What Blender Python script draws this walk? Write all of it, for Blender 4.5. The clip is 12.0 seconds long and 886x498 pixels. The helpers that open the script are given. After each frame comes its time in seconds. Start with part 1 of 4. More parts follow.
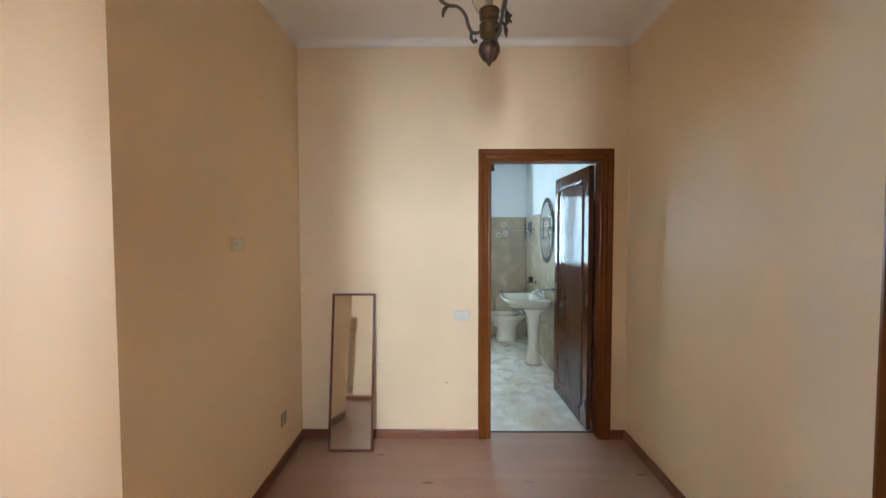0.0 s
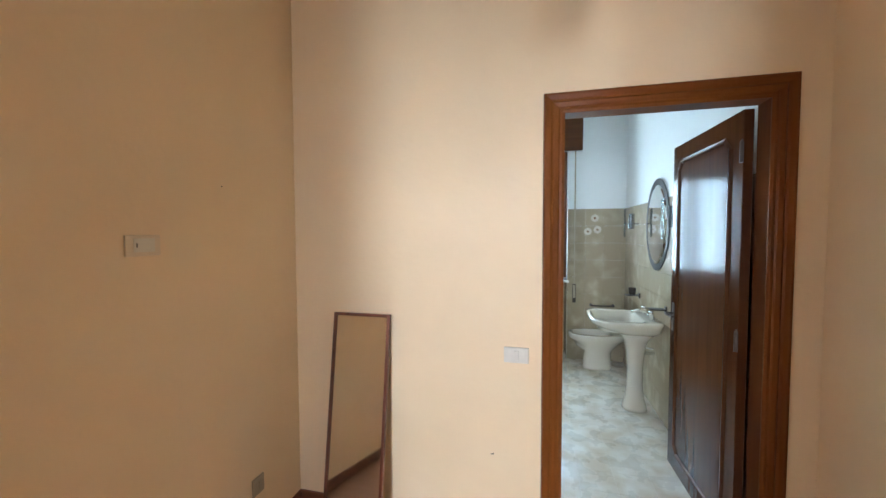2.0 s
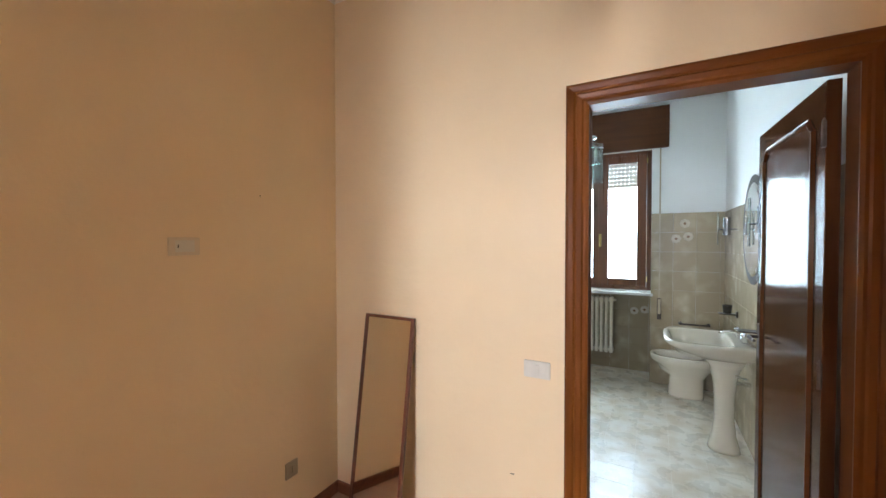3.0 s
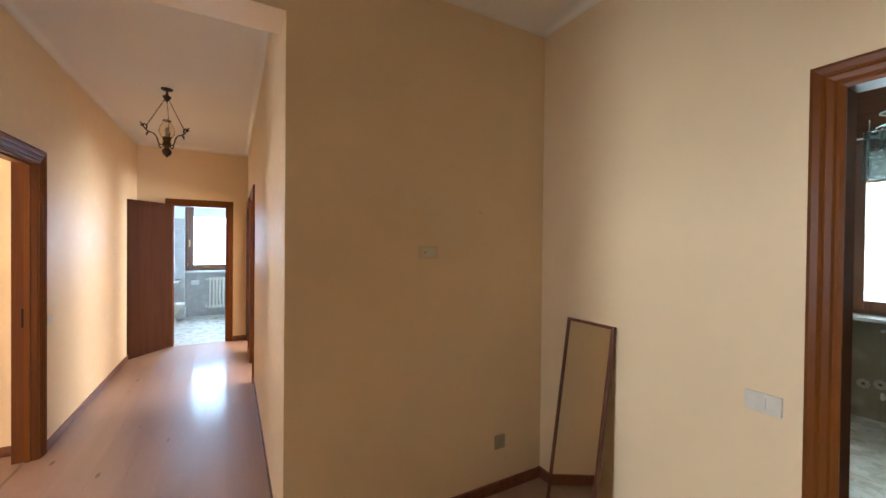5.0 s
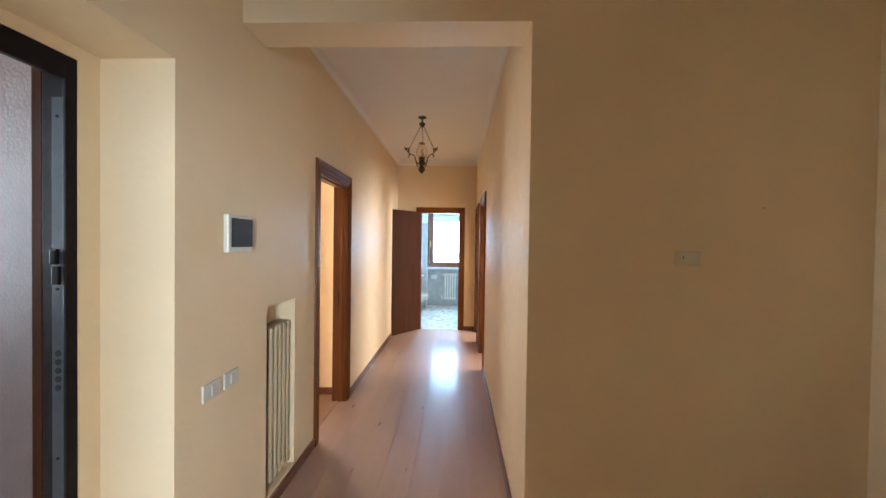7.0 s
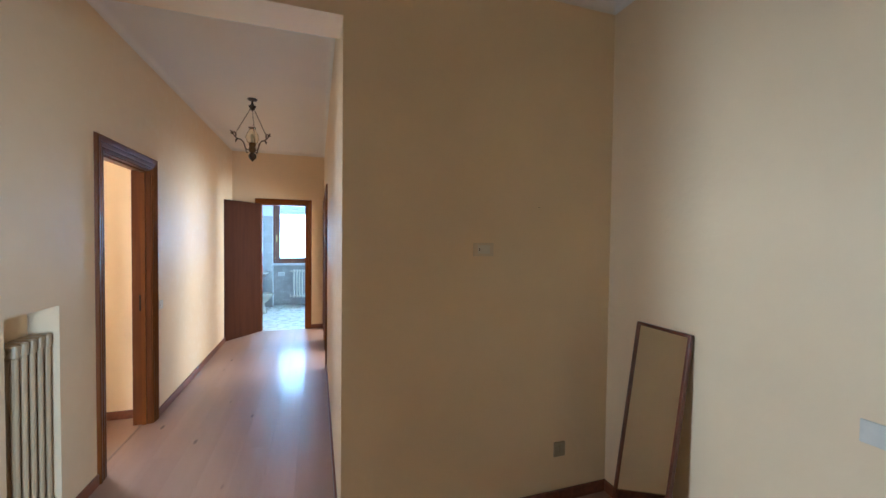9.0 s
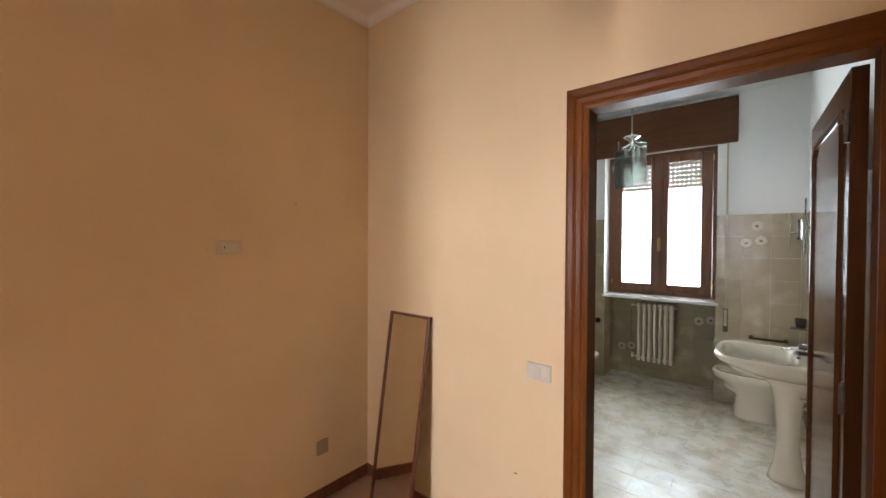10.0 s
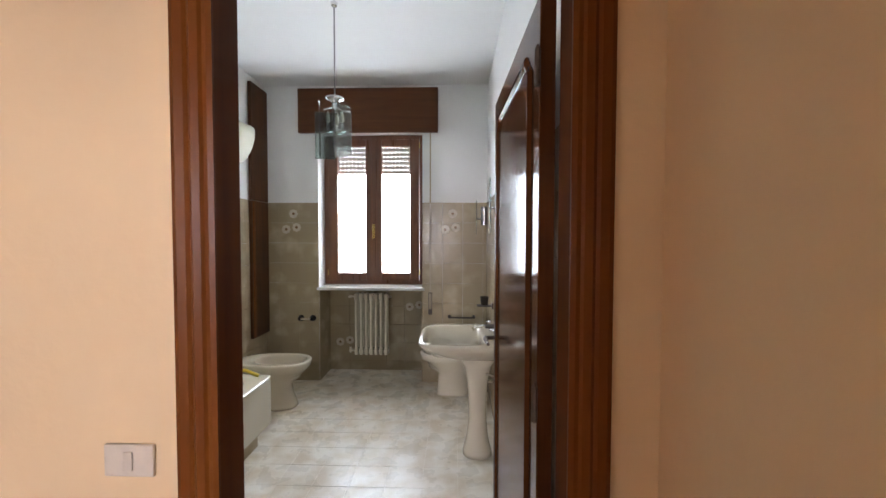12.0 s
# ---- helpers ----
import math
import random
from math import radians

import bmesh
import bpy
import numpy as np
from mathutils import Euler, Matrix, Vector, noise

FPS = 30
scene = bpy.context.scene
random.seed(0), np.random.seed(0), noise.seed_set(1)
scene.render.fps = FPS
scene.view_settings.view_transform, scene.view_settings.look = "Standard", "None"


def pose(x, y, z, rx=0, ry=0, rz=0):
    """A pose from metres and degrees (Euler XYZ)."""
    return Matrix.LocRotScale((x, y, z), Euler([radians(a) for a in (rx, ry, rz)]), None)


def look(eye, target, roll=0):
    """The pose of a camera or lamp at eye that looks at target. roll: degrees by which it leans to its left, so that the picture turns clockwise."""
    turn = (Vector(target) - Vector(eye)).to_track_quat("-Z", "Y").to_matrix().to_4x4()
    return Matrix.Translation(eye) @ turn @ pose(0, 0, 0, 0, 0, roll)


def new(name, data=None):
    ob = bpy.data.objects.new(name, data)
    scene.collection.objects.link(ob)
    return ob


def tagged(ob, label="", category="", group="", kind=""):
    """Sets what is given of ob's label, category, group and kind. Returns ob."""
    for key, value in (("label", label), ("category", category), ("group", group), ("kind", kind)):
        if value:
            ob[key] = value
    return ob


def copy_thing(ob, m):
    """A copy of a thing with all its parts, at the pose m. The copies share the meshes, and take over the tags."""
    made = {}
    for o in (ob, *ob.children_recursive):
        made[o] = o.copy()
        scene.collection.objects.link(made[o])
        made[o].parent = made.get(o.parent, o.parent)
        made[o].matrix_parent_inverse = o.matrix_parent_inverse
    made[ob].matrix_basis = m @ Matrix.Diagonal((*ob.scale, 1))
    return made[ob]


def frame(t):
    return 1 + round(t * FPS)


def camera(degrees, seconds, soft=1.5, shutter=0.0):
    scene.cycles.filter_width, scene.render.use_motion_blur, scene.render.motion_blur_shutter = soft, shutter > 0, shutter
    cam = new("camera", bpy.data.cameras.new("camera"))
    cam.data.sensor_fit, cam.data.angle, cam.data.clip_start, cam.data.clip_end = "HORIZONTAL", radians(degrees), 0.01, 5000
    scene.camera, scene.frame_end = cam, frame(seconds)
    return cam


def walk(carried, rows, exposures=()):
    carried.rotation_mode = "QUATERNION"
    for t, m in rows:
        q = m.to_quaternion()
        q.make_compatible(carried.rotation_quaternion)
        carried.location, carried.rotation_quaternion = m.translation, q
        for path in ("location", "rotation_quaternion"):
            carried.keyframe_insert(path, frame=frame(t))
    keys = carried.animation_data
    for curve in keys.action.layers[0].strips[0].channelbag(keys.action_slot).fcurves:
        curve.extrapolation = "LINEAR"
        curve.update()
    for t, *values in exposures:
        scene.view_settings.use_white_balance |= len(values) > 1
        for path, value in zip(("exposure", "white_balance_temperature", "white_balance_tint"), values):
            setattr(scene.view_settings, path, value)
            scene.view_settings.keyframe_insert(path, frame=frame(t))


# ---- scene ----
cam = camera(98.6, 12.0)

PATH = [
    (0, (1.09, -2.816, 1.535), (1.07, -0.818, 1.458), -0.1),
    (0.5, (1.15, -2.627, 1.507), (1.067, -0.63, 1.441), -0.2),
    (1, (1.168, -2.401, 1.488), (1.053, -0.406, 1.411), -0.0),
    (1.5, (1.229, -2.11, 1.527), (0.969, -0.129, 1.441), -0.1),
    (2, (1.304, -1.847, 1.525), (0.818, 0.091, 1.436), -0.2),
    (2.5, (1.467, -1.682, 1.5), (0.712, 0.169, 1.436), -0.2),
    (4.5, (1.955, -1.722, 1.523), (0.445, -0.411, 1.504), 0.5),
    (5, (1.882, -1.791, 1.524), (0.132, -0.823, 1.504), 0.6),
    (5.5, (1.842, -1.861, 1.534), (-0.084, -1.324, 1.505), 0.5),
    (6, (1.833, -1.9, 1.536), (-0.162, -1.757, 1.507), 0.6),
    (6.5, (1.821, -1.936, 1.537), (-0.177, -2.012, 1.505), 0.8),
    (8.5, (1.835, -1.767, 1.54), (-0.149, -1.517, 1.495), 0.7),
    (9, (1.884, -1.694, 1.536), (-0.014, -1.066, 1.485), 0.7),
    (9.5, (1.945, -1.615, 1.522), (0.277, -0.513, 1.488), 0.5),
    (10, (1.961, -1.595, 1.509), (0.683, -0.057, 1.479), 0.3),
    (10.5, (1.964, -1.578, 1.491), (1.172, 0.258, 1.451), 0.1),
    (11, (2.009, -1.438, 1.469), (1.622, 0.523, 1.415), 0.1),
    (11.5, (2.052, -1.199, 1.458), (1.906, 0.795, 1.406), -0.1),
    (12, (1.96, -0.855, 1.453), (1.899, 1.143, 1.389), 0.1),
]
EXPOSURES = [(0, 0.31, 5600, 12), (1.5, 0.50, 5650, 13), (2.5, 0.50, 5850, 17), (4.5, 0.0, 7000, 23), (5.0, -0.14, 6250, 14), (5.5, -0.22, 5750, 11), (6.5, -0.18, 5950, 9),
             (8.5, -0.22, 5850, 8), (9.0, -0.28, 5100, 6), (9.5, -0.04, 5650, 10), (10.0, 0.17, 6950, 26), (10.5, 0.22, 7000, 29), (11.0, 0.14, 6850, 30), (11.5, 0.16, 6750, 31), (12.0, 0.18, 6950, 33)]
walk(cam, [(t, look(eye, target, roll)) for t, eye, target, roll in PATH], EXPOSURES)

# ---- world, lights ----
world = bpy.data.worlds.new("world")
scene.world = world
world.use_nodes = True
wn = world.node_tree
sky = wn.nodes.new("ShaderNodeTexSky")
sky.sky_type, sky.sun_disc = "NISHITA", False
sky.sun_elevation, sky.sun_rotation = radians(48), radians(200)
wn.links.new(sky.outputs[0], wn.nodes["Background"].inputs["Color"])
wn.nodes["Background"].inputs["Strength"].default_value = 0.12


def window_light(name, where, facing, w, h, watts, color=(1, 1, 1)):
    """Daylight that stands in a window's opening."""
    data = bpy.data.lights.new(name, "AREA")
    data.shape, data.size, data.size_y, data.energy, data.color = "RECTANGLE", w, h, watts, color
    ob = new(name, data)
    ob.matrix_world = look(where, Vector(where) + Vector(facing))
    return tagged(ob, kind="structure")


L_BATH, L_LANDING, L_ROOM, L_END, L_EAST, L_NORTH = 124, 232, 150, 290, 430, 440
window_light("daylight_bathroom", (1.12, 3.42, 1.70), (0, -1, 0), 1.5, 1.9, L_BATH, (0.71, 0.93, 1.0))
window_light("daylight_landing", (0.77, -5.62, 1.75), (0, 1, 0), 0.55, 1.5, L_LANDING, (0.84, 0.93, 1.0))
window_light("daylight_side_room", (-2.3, -4.25, 1.6), (1, 0, 0), 1.4, 1.6, L_ROOM, (1.0, 0.94, 0.92))
window_light("daylight_east_room", (5.95, -1.0, 1.55), (-1, 0, 0), 1.3, 1.6, L_EAST, (0.72, 0.87, 1.0))
window_light("daylight_north_room", (-3.9, 1.75, 1.55), (0, -1, 0), 2.5, 1.6, L_NORTH, (1.0, 0.96, 0.90))
window_light("daylight_end_bathroom", (-7.62, -2.15, 1.70), (1, 0, 0), 1.4, 1.8, L_END, (0.45, 0.71, 1.0))


# ---- materials ----
def material(name, color, rough=0.5, metal=0.0, var=0.08, scale=3.0, bump=0.0, bump_scale=200.0, coat=0.0, dirt=0.0, piece=0.0, spec=0.5, glint=0.0):
    """A painted, mineral or metal surface with variation at two scales."""
    m = bpy.data.materials.new(name)
    m.use_nodes = True
    n, l = m.node_tree.nodes, m.node_tree.links
    b = n["Principled BSDF"]
    g = n.new("ShaderNodeNewGeometry")
    big = n.new("ShaderNodeTexNoise")
    big.inputs["Scale"].default_value, big.inputs["Detail"].default_value = scale, 4
    small = n.new("ShaderNodeTexNoise")
    small.inputs["Scale"].default_value, small.inputs["Detail"].default_value = bump_scale, 3
    l.new(g.outputs["Position"], big.inputs["Vector"]); l.new(g.outputs["Position"], small.inputs["Vector"])
    ramp = n.new("ShaderNodeMapRange")
    ramp.inputs[3].default_value, ramp.inputs[4].default_value = 1 - var, 1 + var
    ramp.inputs[1].default_value, ramp.inputs[2].default_value = 0.3, 0.7
    l.new(big.outputs[0], ramp.inputs[0])
    mul = n.new("ShaderNodeVectorMath"); mul.operation = "SCALE"
    mul.inputs[0].default_value = color
    l.new(ramp.outputs[0], mul.inputs["Scale"])
    out = mul.outputs[0]
    if piece:
        info = n.new("ShaderNodeObjectInfo")
        pr = n.new("ShaderNodeMapRange")
        pr.inputs[3].default_value, pr.inputs[4].default_value = 1 - piece, 1 + piece
        l.new(info.outputs["Random"], pr.inputs[0])
        m2 = n.new("ShaderNodeVectorMath"); m2.operation = "SCALE"
        l.new(out, m2.inputs[0]); l.new(pr.outputs[0], m2.inputs["Scale"])
        out = m2.outputs[0]
    l.new(out, b.inputs["Base Color"])
    rr = n.new("ShaderNodeMapRange")
    rr.inputs[3].default_value, rr.inputs[4].default_value = max(rough - 0.06, 0.02), min(rough + 0.06, 1)
    l.new(small.outputs[0], rr.inputs[0]); l.new(rr.outputs[0], b.inputs["Roughness"])
    if glint:
        gn = n.new("ShaderNodeTexNoise")
        gn.inputs["Scale"].default_value, gn.inputs["Detail"].default_value = 14, 3
        l.new(g.outputs["Position"], gn.inputs["Vector"])
        gr = n.new("ShaderNodeMapRange")
        gr.inputs[1].default_value, gr.inputs[2].default_value = 0.52, 0.68
        gr.inputs[3].default_value, gr.inputs[4].default_value = 0.0, -glint
        l.new(gn.outputs[0], gr.inputs[0])
        ga = n.new("ShaderNodeMath")
        l.new(rr.outputs[0], ga.inputs[0]); l.new(gr.outputs[0], ga.inputs[1]); l.new(ga.outputs[0], b.inputs["Roughness"])
    b.inputs["Metallic"].default_value, b.inputs["Coat Weight"].default_value = metal, coat
    b.inputs["Specular IOR Level"].default_value = spec
    if bump:
        bp = n.new("ShaderNodeBump")
        bp.inputs["Strength"].default_value, bp.inputs["Distance"].default_value = 1.0, bump
        l.new(small.outputs[0], bp.inputs["Height"]); l.new(bp.outputs[0], b.inputs["Normal"])
    return m


def wood(name, dark, light, rough=0.3, along="Z", grain=1.0, coat=0.2, knots=False, piece=0.0, spec=0.5, relief=0.3, spread=0.08):
    """Wood whose grain runs along one axis of the world."""
    m = bpy.data.materials.new(name)
    m.use_nodes = True
    n, l = m.node_tree.nodes, m.node_tree.links
    b = n["Principled BSDF"]
    g = n.new("ShaderNodeNewGeometry")
    mp = n.new("ShaderNodeMapping")
    s = [22 * grain] * 3
    s["XYZ".index(along)] = 1.3 * grain
    mp.inputs["Scale"].default_value = s
    l.new(g.outputs["Position"], mp.inputs["Vector"])
    vec = mp.outputs[0]
    if piece:
        info = n.new("ShaderNodeObjectInfo")
        cx = n.new("ShaderNodeVectorMath"); cx.operation = "SCALE"
        cx.inputs[0].default_value = (40, 23, 31)
        l.new(info.outputs["Random"], cx.inputs["Scale"])
        add = n.new("ShaderNodeVectorMath")
        l.new(vec, add.inputs[0]); l.new(cx.outputs[0], add.inputs[1])
        vec = add.outputs[0]
    t1 = n.new("ShaderNodeTexNoise")
    t1.inputs["Scale"].default_value, t1.inputs["Detail"].default_value, t1.inputs["Distortion"].default_value = 1.0, 6, 0.6
    l.new(vec, t1.inputs["Vector"])
    r = n.new("ShaderNodeValToRGB")
    r.color_ramp.elements[0].position, r.color_ramp.elements[0].color = 0.32, (*dark, 1)
    r.color_ramp.elements[1].position, r.color_ramp.elements[1].color = 0.68, (*light, 1)
    l.new(t1.outputs[0], r.inputs[0])
    out = r.outputs[0]
    if knots:
        big = n.new("ShaderNodeTexNoise")
        mp2 = n.new("ShaderNodeMapping")
        s2 = [19.0] * 3
        s2["XYZ".index(along)] = 11.0
        mp2.inputs["Scale"].default_value = s2
        l.new(g.outputs["Position"], mp2.inputs["Vector"]); l.new(mp2.outputs[0], big.inputs["Vector"])
        big.inputs["Detail"].default_value = 3
        kr = n.new("ShaderNodeMapRange")
        kr.inputs[1].default_value, kr.inputs[2].default_value = 0.24, 0.42
        kr.inputs[3].default_value, kr.inputs[4].default_value = 0.93, 1.0
        l.new(big.outputs[0], kr.inputs[0])
        km = n.new("ShaderNodeVectorMath"); km.operation = "SCALE"
        l.new(out, km.inputs[0]); l.new(kr.outputs[0], km.inputs["Scale"])
        out = km.outputs[0]
        vor = n.new("ShaderNodeTexVoronoi")
        mp3 = n.new("ShaderNodeMapping")
        s3 = [9.0] * 3
        s3["XYZ".index(along)] = 3.0
        mp3.inputs["Scale"].default_value = s3
        l.new(g.outputs["Position"], mp3.inputs["Vector"]); l.new(mp3.outputs[0], vor.inputs["Vector"])
        vor.inputs["Scale"].default_value = 1.0
        rare = n.new("ShaderNodeSeparateColor")
        l.new(vor.outputs["Color"], rare.inputs[0])
        pick = n.new("ShaderNodeMapRange")
        pick.inputs[1].default_value, pick.inputs[2].default_value = 0.76, 0.80
        pick.inputs[3].default_value, pick.inputs[4].default_value = 0.0, 0.62
        l.new(rare.outputs[0], pick.inputs[0])
        spot = n.new("ShaderNodeMapRange")
        spot.inputs[1].default_value, spot.inputs[2].default_value = 0.03, 0.15
        spot.inputs[3].default_value, spot.inputs[4].default_value = 1.0, 0.0
        l.new(vor.outputs["Distance"], spot.inputs[0])
        both = n.new("ShaderNodeMath"); both.operation = "MULTIPLY"
        l.new(pick.outputs[0], both.inputs[0]); l.new(spot.outputs[0], both.inputs[1])
        left = n.new("ShaderNodeMath"); left.operation = "SUBTRACT"; left.inputs[0].default_value = 1.0
        l.new(both.outputs[0], left.inputs[1])
        k2 = n.new("ShaderNodeVectorMath"); k2.operation = "SCALE"
        l.new(out, k2.inputs[0]); l.new(left.outputs[0], k2.inputs["Scale"])
        out = k2.outputs[0]
    if piece:
        pr = n.new("ShaderNodeMapRange")
        pr.inputs[3].default_value, pr.inputs[4].default_value = 1 - piece, 1 + piece
        l.new(info.outputs["Random"], pr.inputs[0])
        m2 = n.new("ShaderNodeVectorMath"); m2.operation = "SCALE"
        l.new(out, m2.inputs[0]); l.new(pr.outputs[0], m2.inputs["Scale"])
        out = m2.outputs[0]
    l.new(out, b.inputs["Base Color"])
    rr = n.new("ShaderNodeMapRange")
    rr.inputs[3].default_value, rr.inputs[4].default_value = max(rough - spread, 0.02), rough + spread
    l.new(t1.outputs[0], rr.inputs[0]); l.new(rr.outputs[0], b.inputs["Roughness"])
    b.inputs["Coat Weight"].default_value, b.inputs["Coat Roughness"].default_value = coat, 0.12
    b.inputs["Specular IOR Level"].default_value = spec
    bp = n.new("ShaderNodeBump")
    bp.inputs["Strength"].default_value, bp.inputs["Distance"].default_value = relief, 0.0004
    l.new(t1.outputs[0], bp.inputs["Height"]); l.new(bp.outputs[0], b.inputs["Normal"])
    return m


def marbled_tile(name, base, cloud, rough, cell=9.0, piece=0.04, coat=0.0, first=0.45, last=1.0):
    """Glazed tile with soft cloudy patches."""
    m = bpy.data.materials.new(name)
    m.use_nodes = True
    n, l = m.node_tree.nodes, m.node_tree.links
    b = n["Principled BSDF"]
    g = n.new("ShaderNodeNewGeometry")
    warp = n.new("ShaderNodeTexNoise"); warp.inputs["Scale"].default_value = 7
    l.new(g.outputs["Position"], warp.inputs["Vector"])
    mix = n.new("ShaderNodeMix"); mix.data_type = "VECTOR"; mix.inputs[0].default_value = 0.13
    l.new(g.outputs["Position"], mix.inputs[4]); l.new(warp.outputs[1], mix.inputs[5])
    vor = n.new("ShaderNodeTexVoronoi"); vor.inputs["Scale"].default_value = cell; vor.feature = "SMOOTH_F1"
    vor.inputs["Smoothness"].default_value = 0.3
    l.new(mix.outputs[1], vor.inputs["Vector"])
    fine = n.new("ShaderNodeTexNoise"); fine.inputs["Scale"].default_value, fine.inputs["Detail"].default_value = 8, 3
    l.new(g.outputs["Position"], fine.inputs["Vector"])
    add = n.new("ShaderNodeMath"); add.operation = "ADD"
    l.new(vor.outputs["Distance"], add.inputs[0]); l.new(fine.outputs[0], add.inputs[1])
    r = n.new("ShaderNodeValToRGB")
    r.color_ramp.elements[0].position, r.color_ramp.elements[0].color = first * 0.6, (*base, 1)
    r.color_ramp.elements[1].position, r.color_ramp.elements[1].color = last * 0.6, (*cloud, 1)
    less = n.new("ShaderNodeMath"); less.operation = "MULTIPLY"; less.inputs[1].default_value = 0.6
    l.new(add.outputs[0], less.inputs[0]); l.new(less.outputs[0], r.inputs[0])
    info = n.new("ShaderNodeObjectInfo")
    pr = n.new("ShaderNodeMapRange")
    pr.inputs[3].default_value, pr.inputs[4].default_value = 1 - piece, 1 + piece
    l.new(info.outputs["Random"], pr.inputs[0])
    m2 = n.new("ShaderNodeVectorMath"); m2.operation = "SCALE"
    l.new(r.outputs[0], m2.inputs[0]); l.new(pr.outputs[0], m2.inputs["Scale"])
    l.new(m2.outputs[0], b.inputs["Base Color"])
    rr = n.new("ShaderNodeMapRange")
    rr.inputs[3].default_value, rr.inputs[4].default_value = rough - 0.06, rough + 0.08
    b.inputs["Coat Weight"].default_value, b.inputs["Coat Roughness"].default_value = coat, 0.30
    l.new(fine.outputs[0], rr.inputs[0]); l.new(rr.outputs[0], b.inputs["Roughness"])
    bp = n.new("ShaderNodeBump")
    bp.inputs["Strength"].default_value, bp.inputs["Distance"].default_value = 0.4, 0.0008
    l.new(warp.outputs[0], bp.inputs["Height"]); l.new(bp.outputs[0], b.inputs["Normal"])
    return m


def glass(name, color=(1, 1, 1), rough=0.0, thin=True):
    m = bpy.data.materials.new(name)
    m.use_nodes = True
    b = m.node_tree.nodes["Principled BSDF"]
    b.inputs["Base Color"].default_value = (*color, 1)
    b.inputs["Transmission Weight"].default_value, b.inputs["Roughness"].default_value = 1, rough
    b.inputs["IOR"].default_value = 1.02 if thin else 1.45
    return m


M_WALL = material("cream_wall_paint", (0.81, 0.625, 0.39), 0.55, var=0.035, scale=1.6, bump=0.0014, bump_scale=30, spec=0.27, glint=0.22)
M_CEIL = material("white_ceiling_paint", (0.85, 0.79, 0.70), 0.8, var=0.02, scale=1.2, bump=0.0003, bump_scale=90)
M_WHITE = material("white_wall_paint", (0.80, 0.80, 0.78), 0.75, var=0.02, scale=1.5, bump=0.0004, bump_scale=90)
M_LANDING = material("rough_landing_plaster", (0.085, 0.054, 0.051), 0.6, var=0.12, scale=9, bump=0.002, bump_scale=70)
M_CASING = wood("reddish_door_casing_wood", (0.128, 0.037, 0.0055), (0.165, 0.050, 0.0075), 0.36, "Z", 1.2, coat=0.0, spec=0.14, relief=0.1)
M_HEAD = wood("reddish_door_head_wood", (0.128, 0.037, 0.0055), (0.165, 0.050, 0.0075), 0.36, "X", 1.2, coat=0.0, spec=0.14, relief=0.1)
M_LEAF = wood("dark_mahogany_leaf", (0.060, 0.021, 0.008), (0.085, 0.030, 0.011), 0.13, "Z", 1.0, coat=0.0, spec=0.085, relief=0.0, spread=0.015)
M_JAMB = wood("dull_door_lining_wood", (0.10, 0.030, 0.007), (0.14, 0.043, 0.010), 0.62, "Z", 1.2, coat=0.0, spec=0.12, relief=0.1)
M_LEAFMID = wood("worn_mahogany_leaf", (0.040, 0.013, 0.005), (0.055, 0.018, 0.007), 0.65, "Z", 1.0, coat=0.0, spec=0.05)
M_BOX = wood("brown_shutter_box_wood", (0.095, 0.032, 0.011), (0.13, 0.045, 0.015), 0.4, "X", 1.0, coat=0.0, spec=0.2)
M_PANEL = wood("dark_pipe_cover_wood", (0.062, 0.023, 0.009), (0.10, 0.037, 0.014), 0.4, "Z", 1.0, coat=0.0, spec=0.15)
M_FRAME = wood("varnished_window_wood", (0.12, 0.038, 0.013), (0.18, 0.058, 0.019), 0.3, "Z", 1.2)
M_BASE = wood("brown_baseboard_wood", (0.12, 0.036, 0.014), (0.22, 0.072, 0.030), 0.35, "X", 1.2)
M_MIRFRAME = wood("thin_mirror_frame_wood", (0.07, 0.018, 0.008), (0.17, 0.045, 0.020), 0.3, "Z", 1.5)
M_PLANK = wood("pinkish_laminate_plank", (0.375, 0.230, 0.160), (0.405, 0.254, 0.180), 0.45, "X", 0.45, coat=0.38, spec=0.15, relief=0.02, knots=True, piece=0.03, spread=0.02)
M_JOINT = material("dark_floor_joint", (0.27, 0.175, 0.125), 0.6)
M_FTILE = marbled_tile("cream_floor_tile", (0.72, 0.67, 0.585), (0.56, 0.46, 0.33), 0.27, 6.5, piece=0.02, coat=0.32, first=0.72, last=1.3)
M_WTILE = marbled_tile("beige_wall_tile", (0.51, 0.425, 0.295), (0.37, 0.295, 0.19), 0.22, 6.5, piece=0.025)
M_ETILE = marbled_tile("grey_wall_tile", (0.62, 0.60, 0.57), (0.50, 0.47, 0.43), 0.2, 6)
M_GROUT = material("pale_grout", (0.74, 0.70, 0.62), 0.8)
M_WGROUT = material("beige_grout", (0.44, 0.36, 0.25), 0.85)
M_PETAL = material("pale_flower_glaze", (0.60, 0.53, 0.42), 0.22, var=0.1, scale=40)
M_PISTIL = material("brown_flower_glaze", (0.22, 0.12, 0.06), 0.25)
M_STONE = material("white_marble_sill", (0.72, 0.70, 0.67), 0.25, var=0.1, scale=8)
M_CERAMIC = material("cream_glazed_ceramic", (0.58, 0.515, 0.405), 0.08, var=0.015, scale=4, coat=0.6)
M_RAD = material("cream_radiator_enamel", (0.80, 0.74, 0.61), 0.3, var=0.03, scale=9, coat=0.2)
# M_RAD's cream made darker and yellower: the hall recess's shade put into the colour
M_RADHALL = material("shade_toned_cream_radiator_enamel", (0.47, 0.355, 0.205), 0.35, var=0.03, scale=9, coat=0.15)
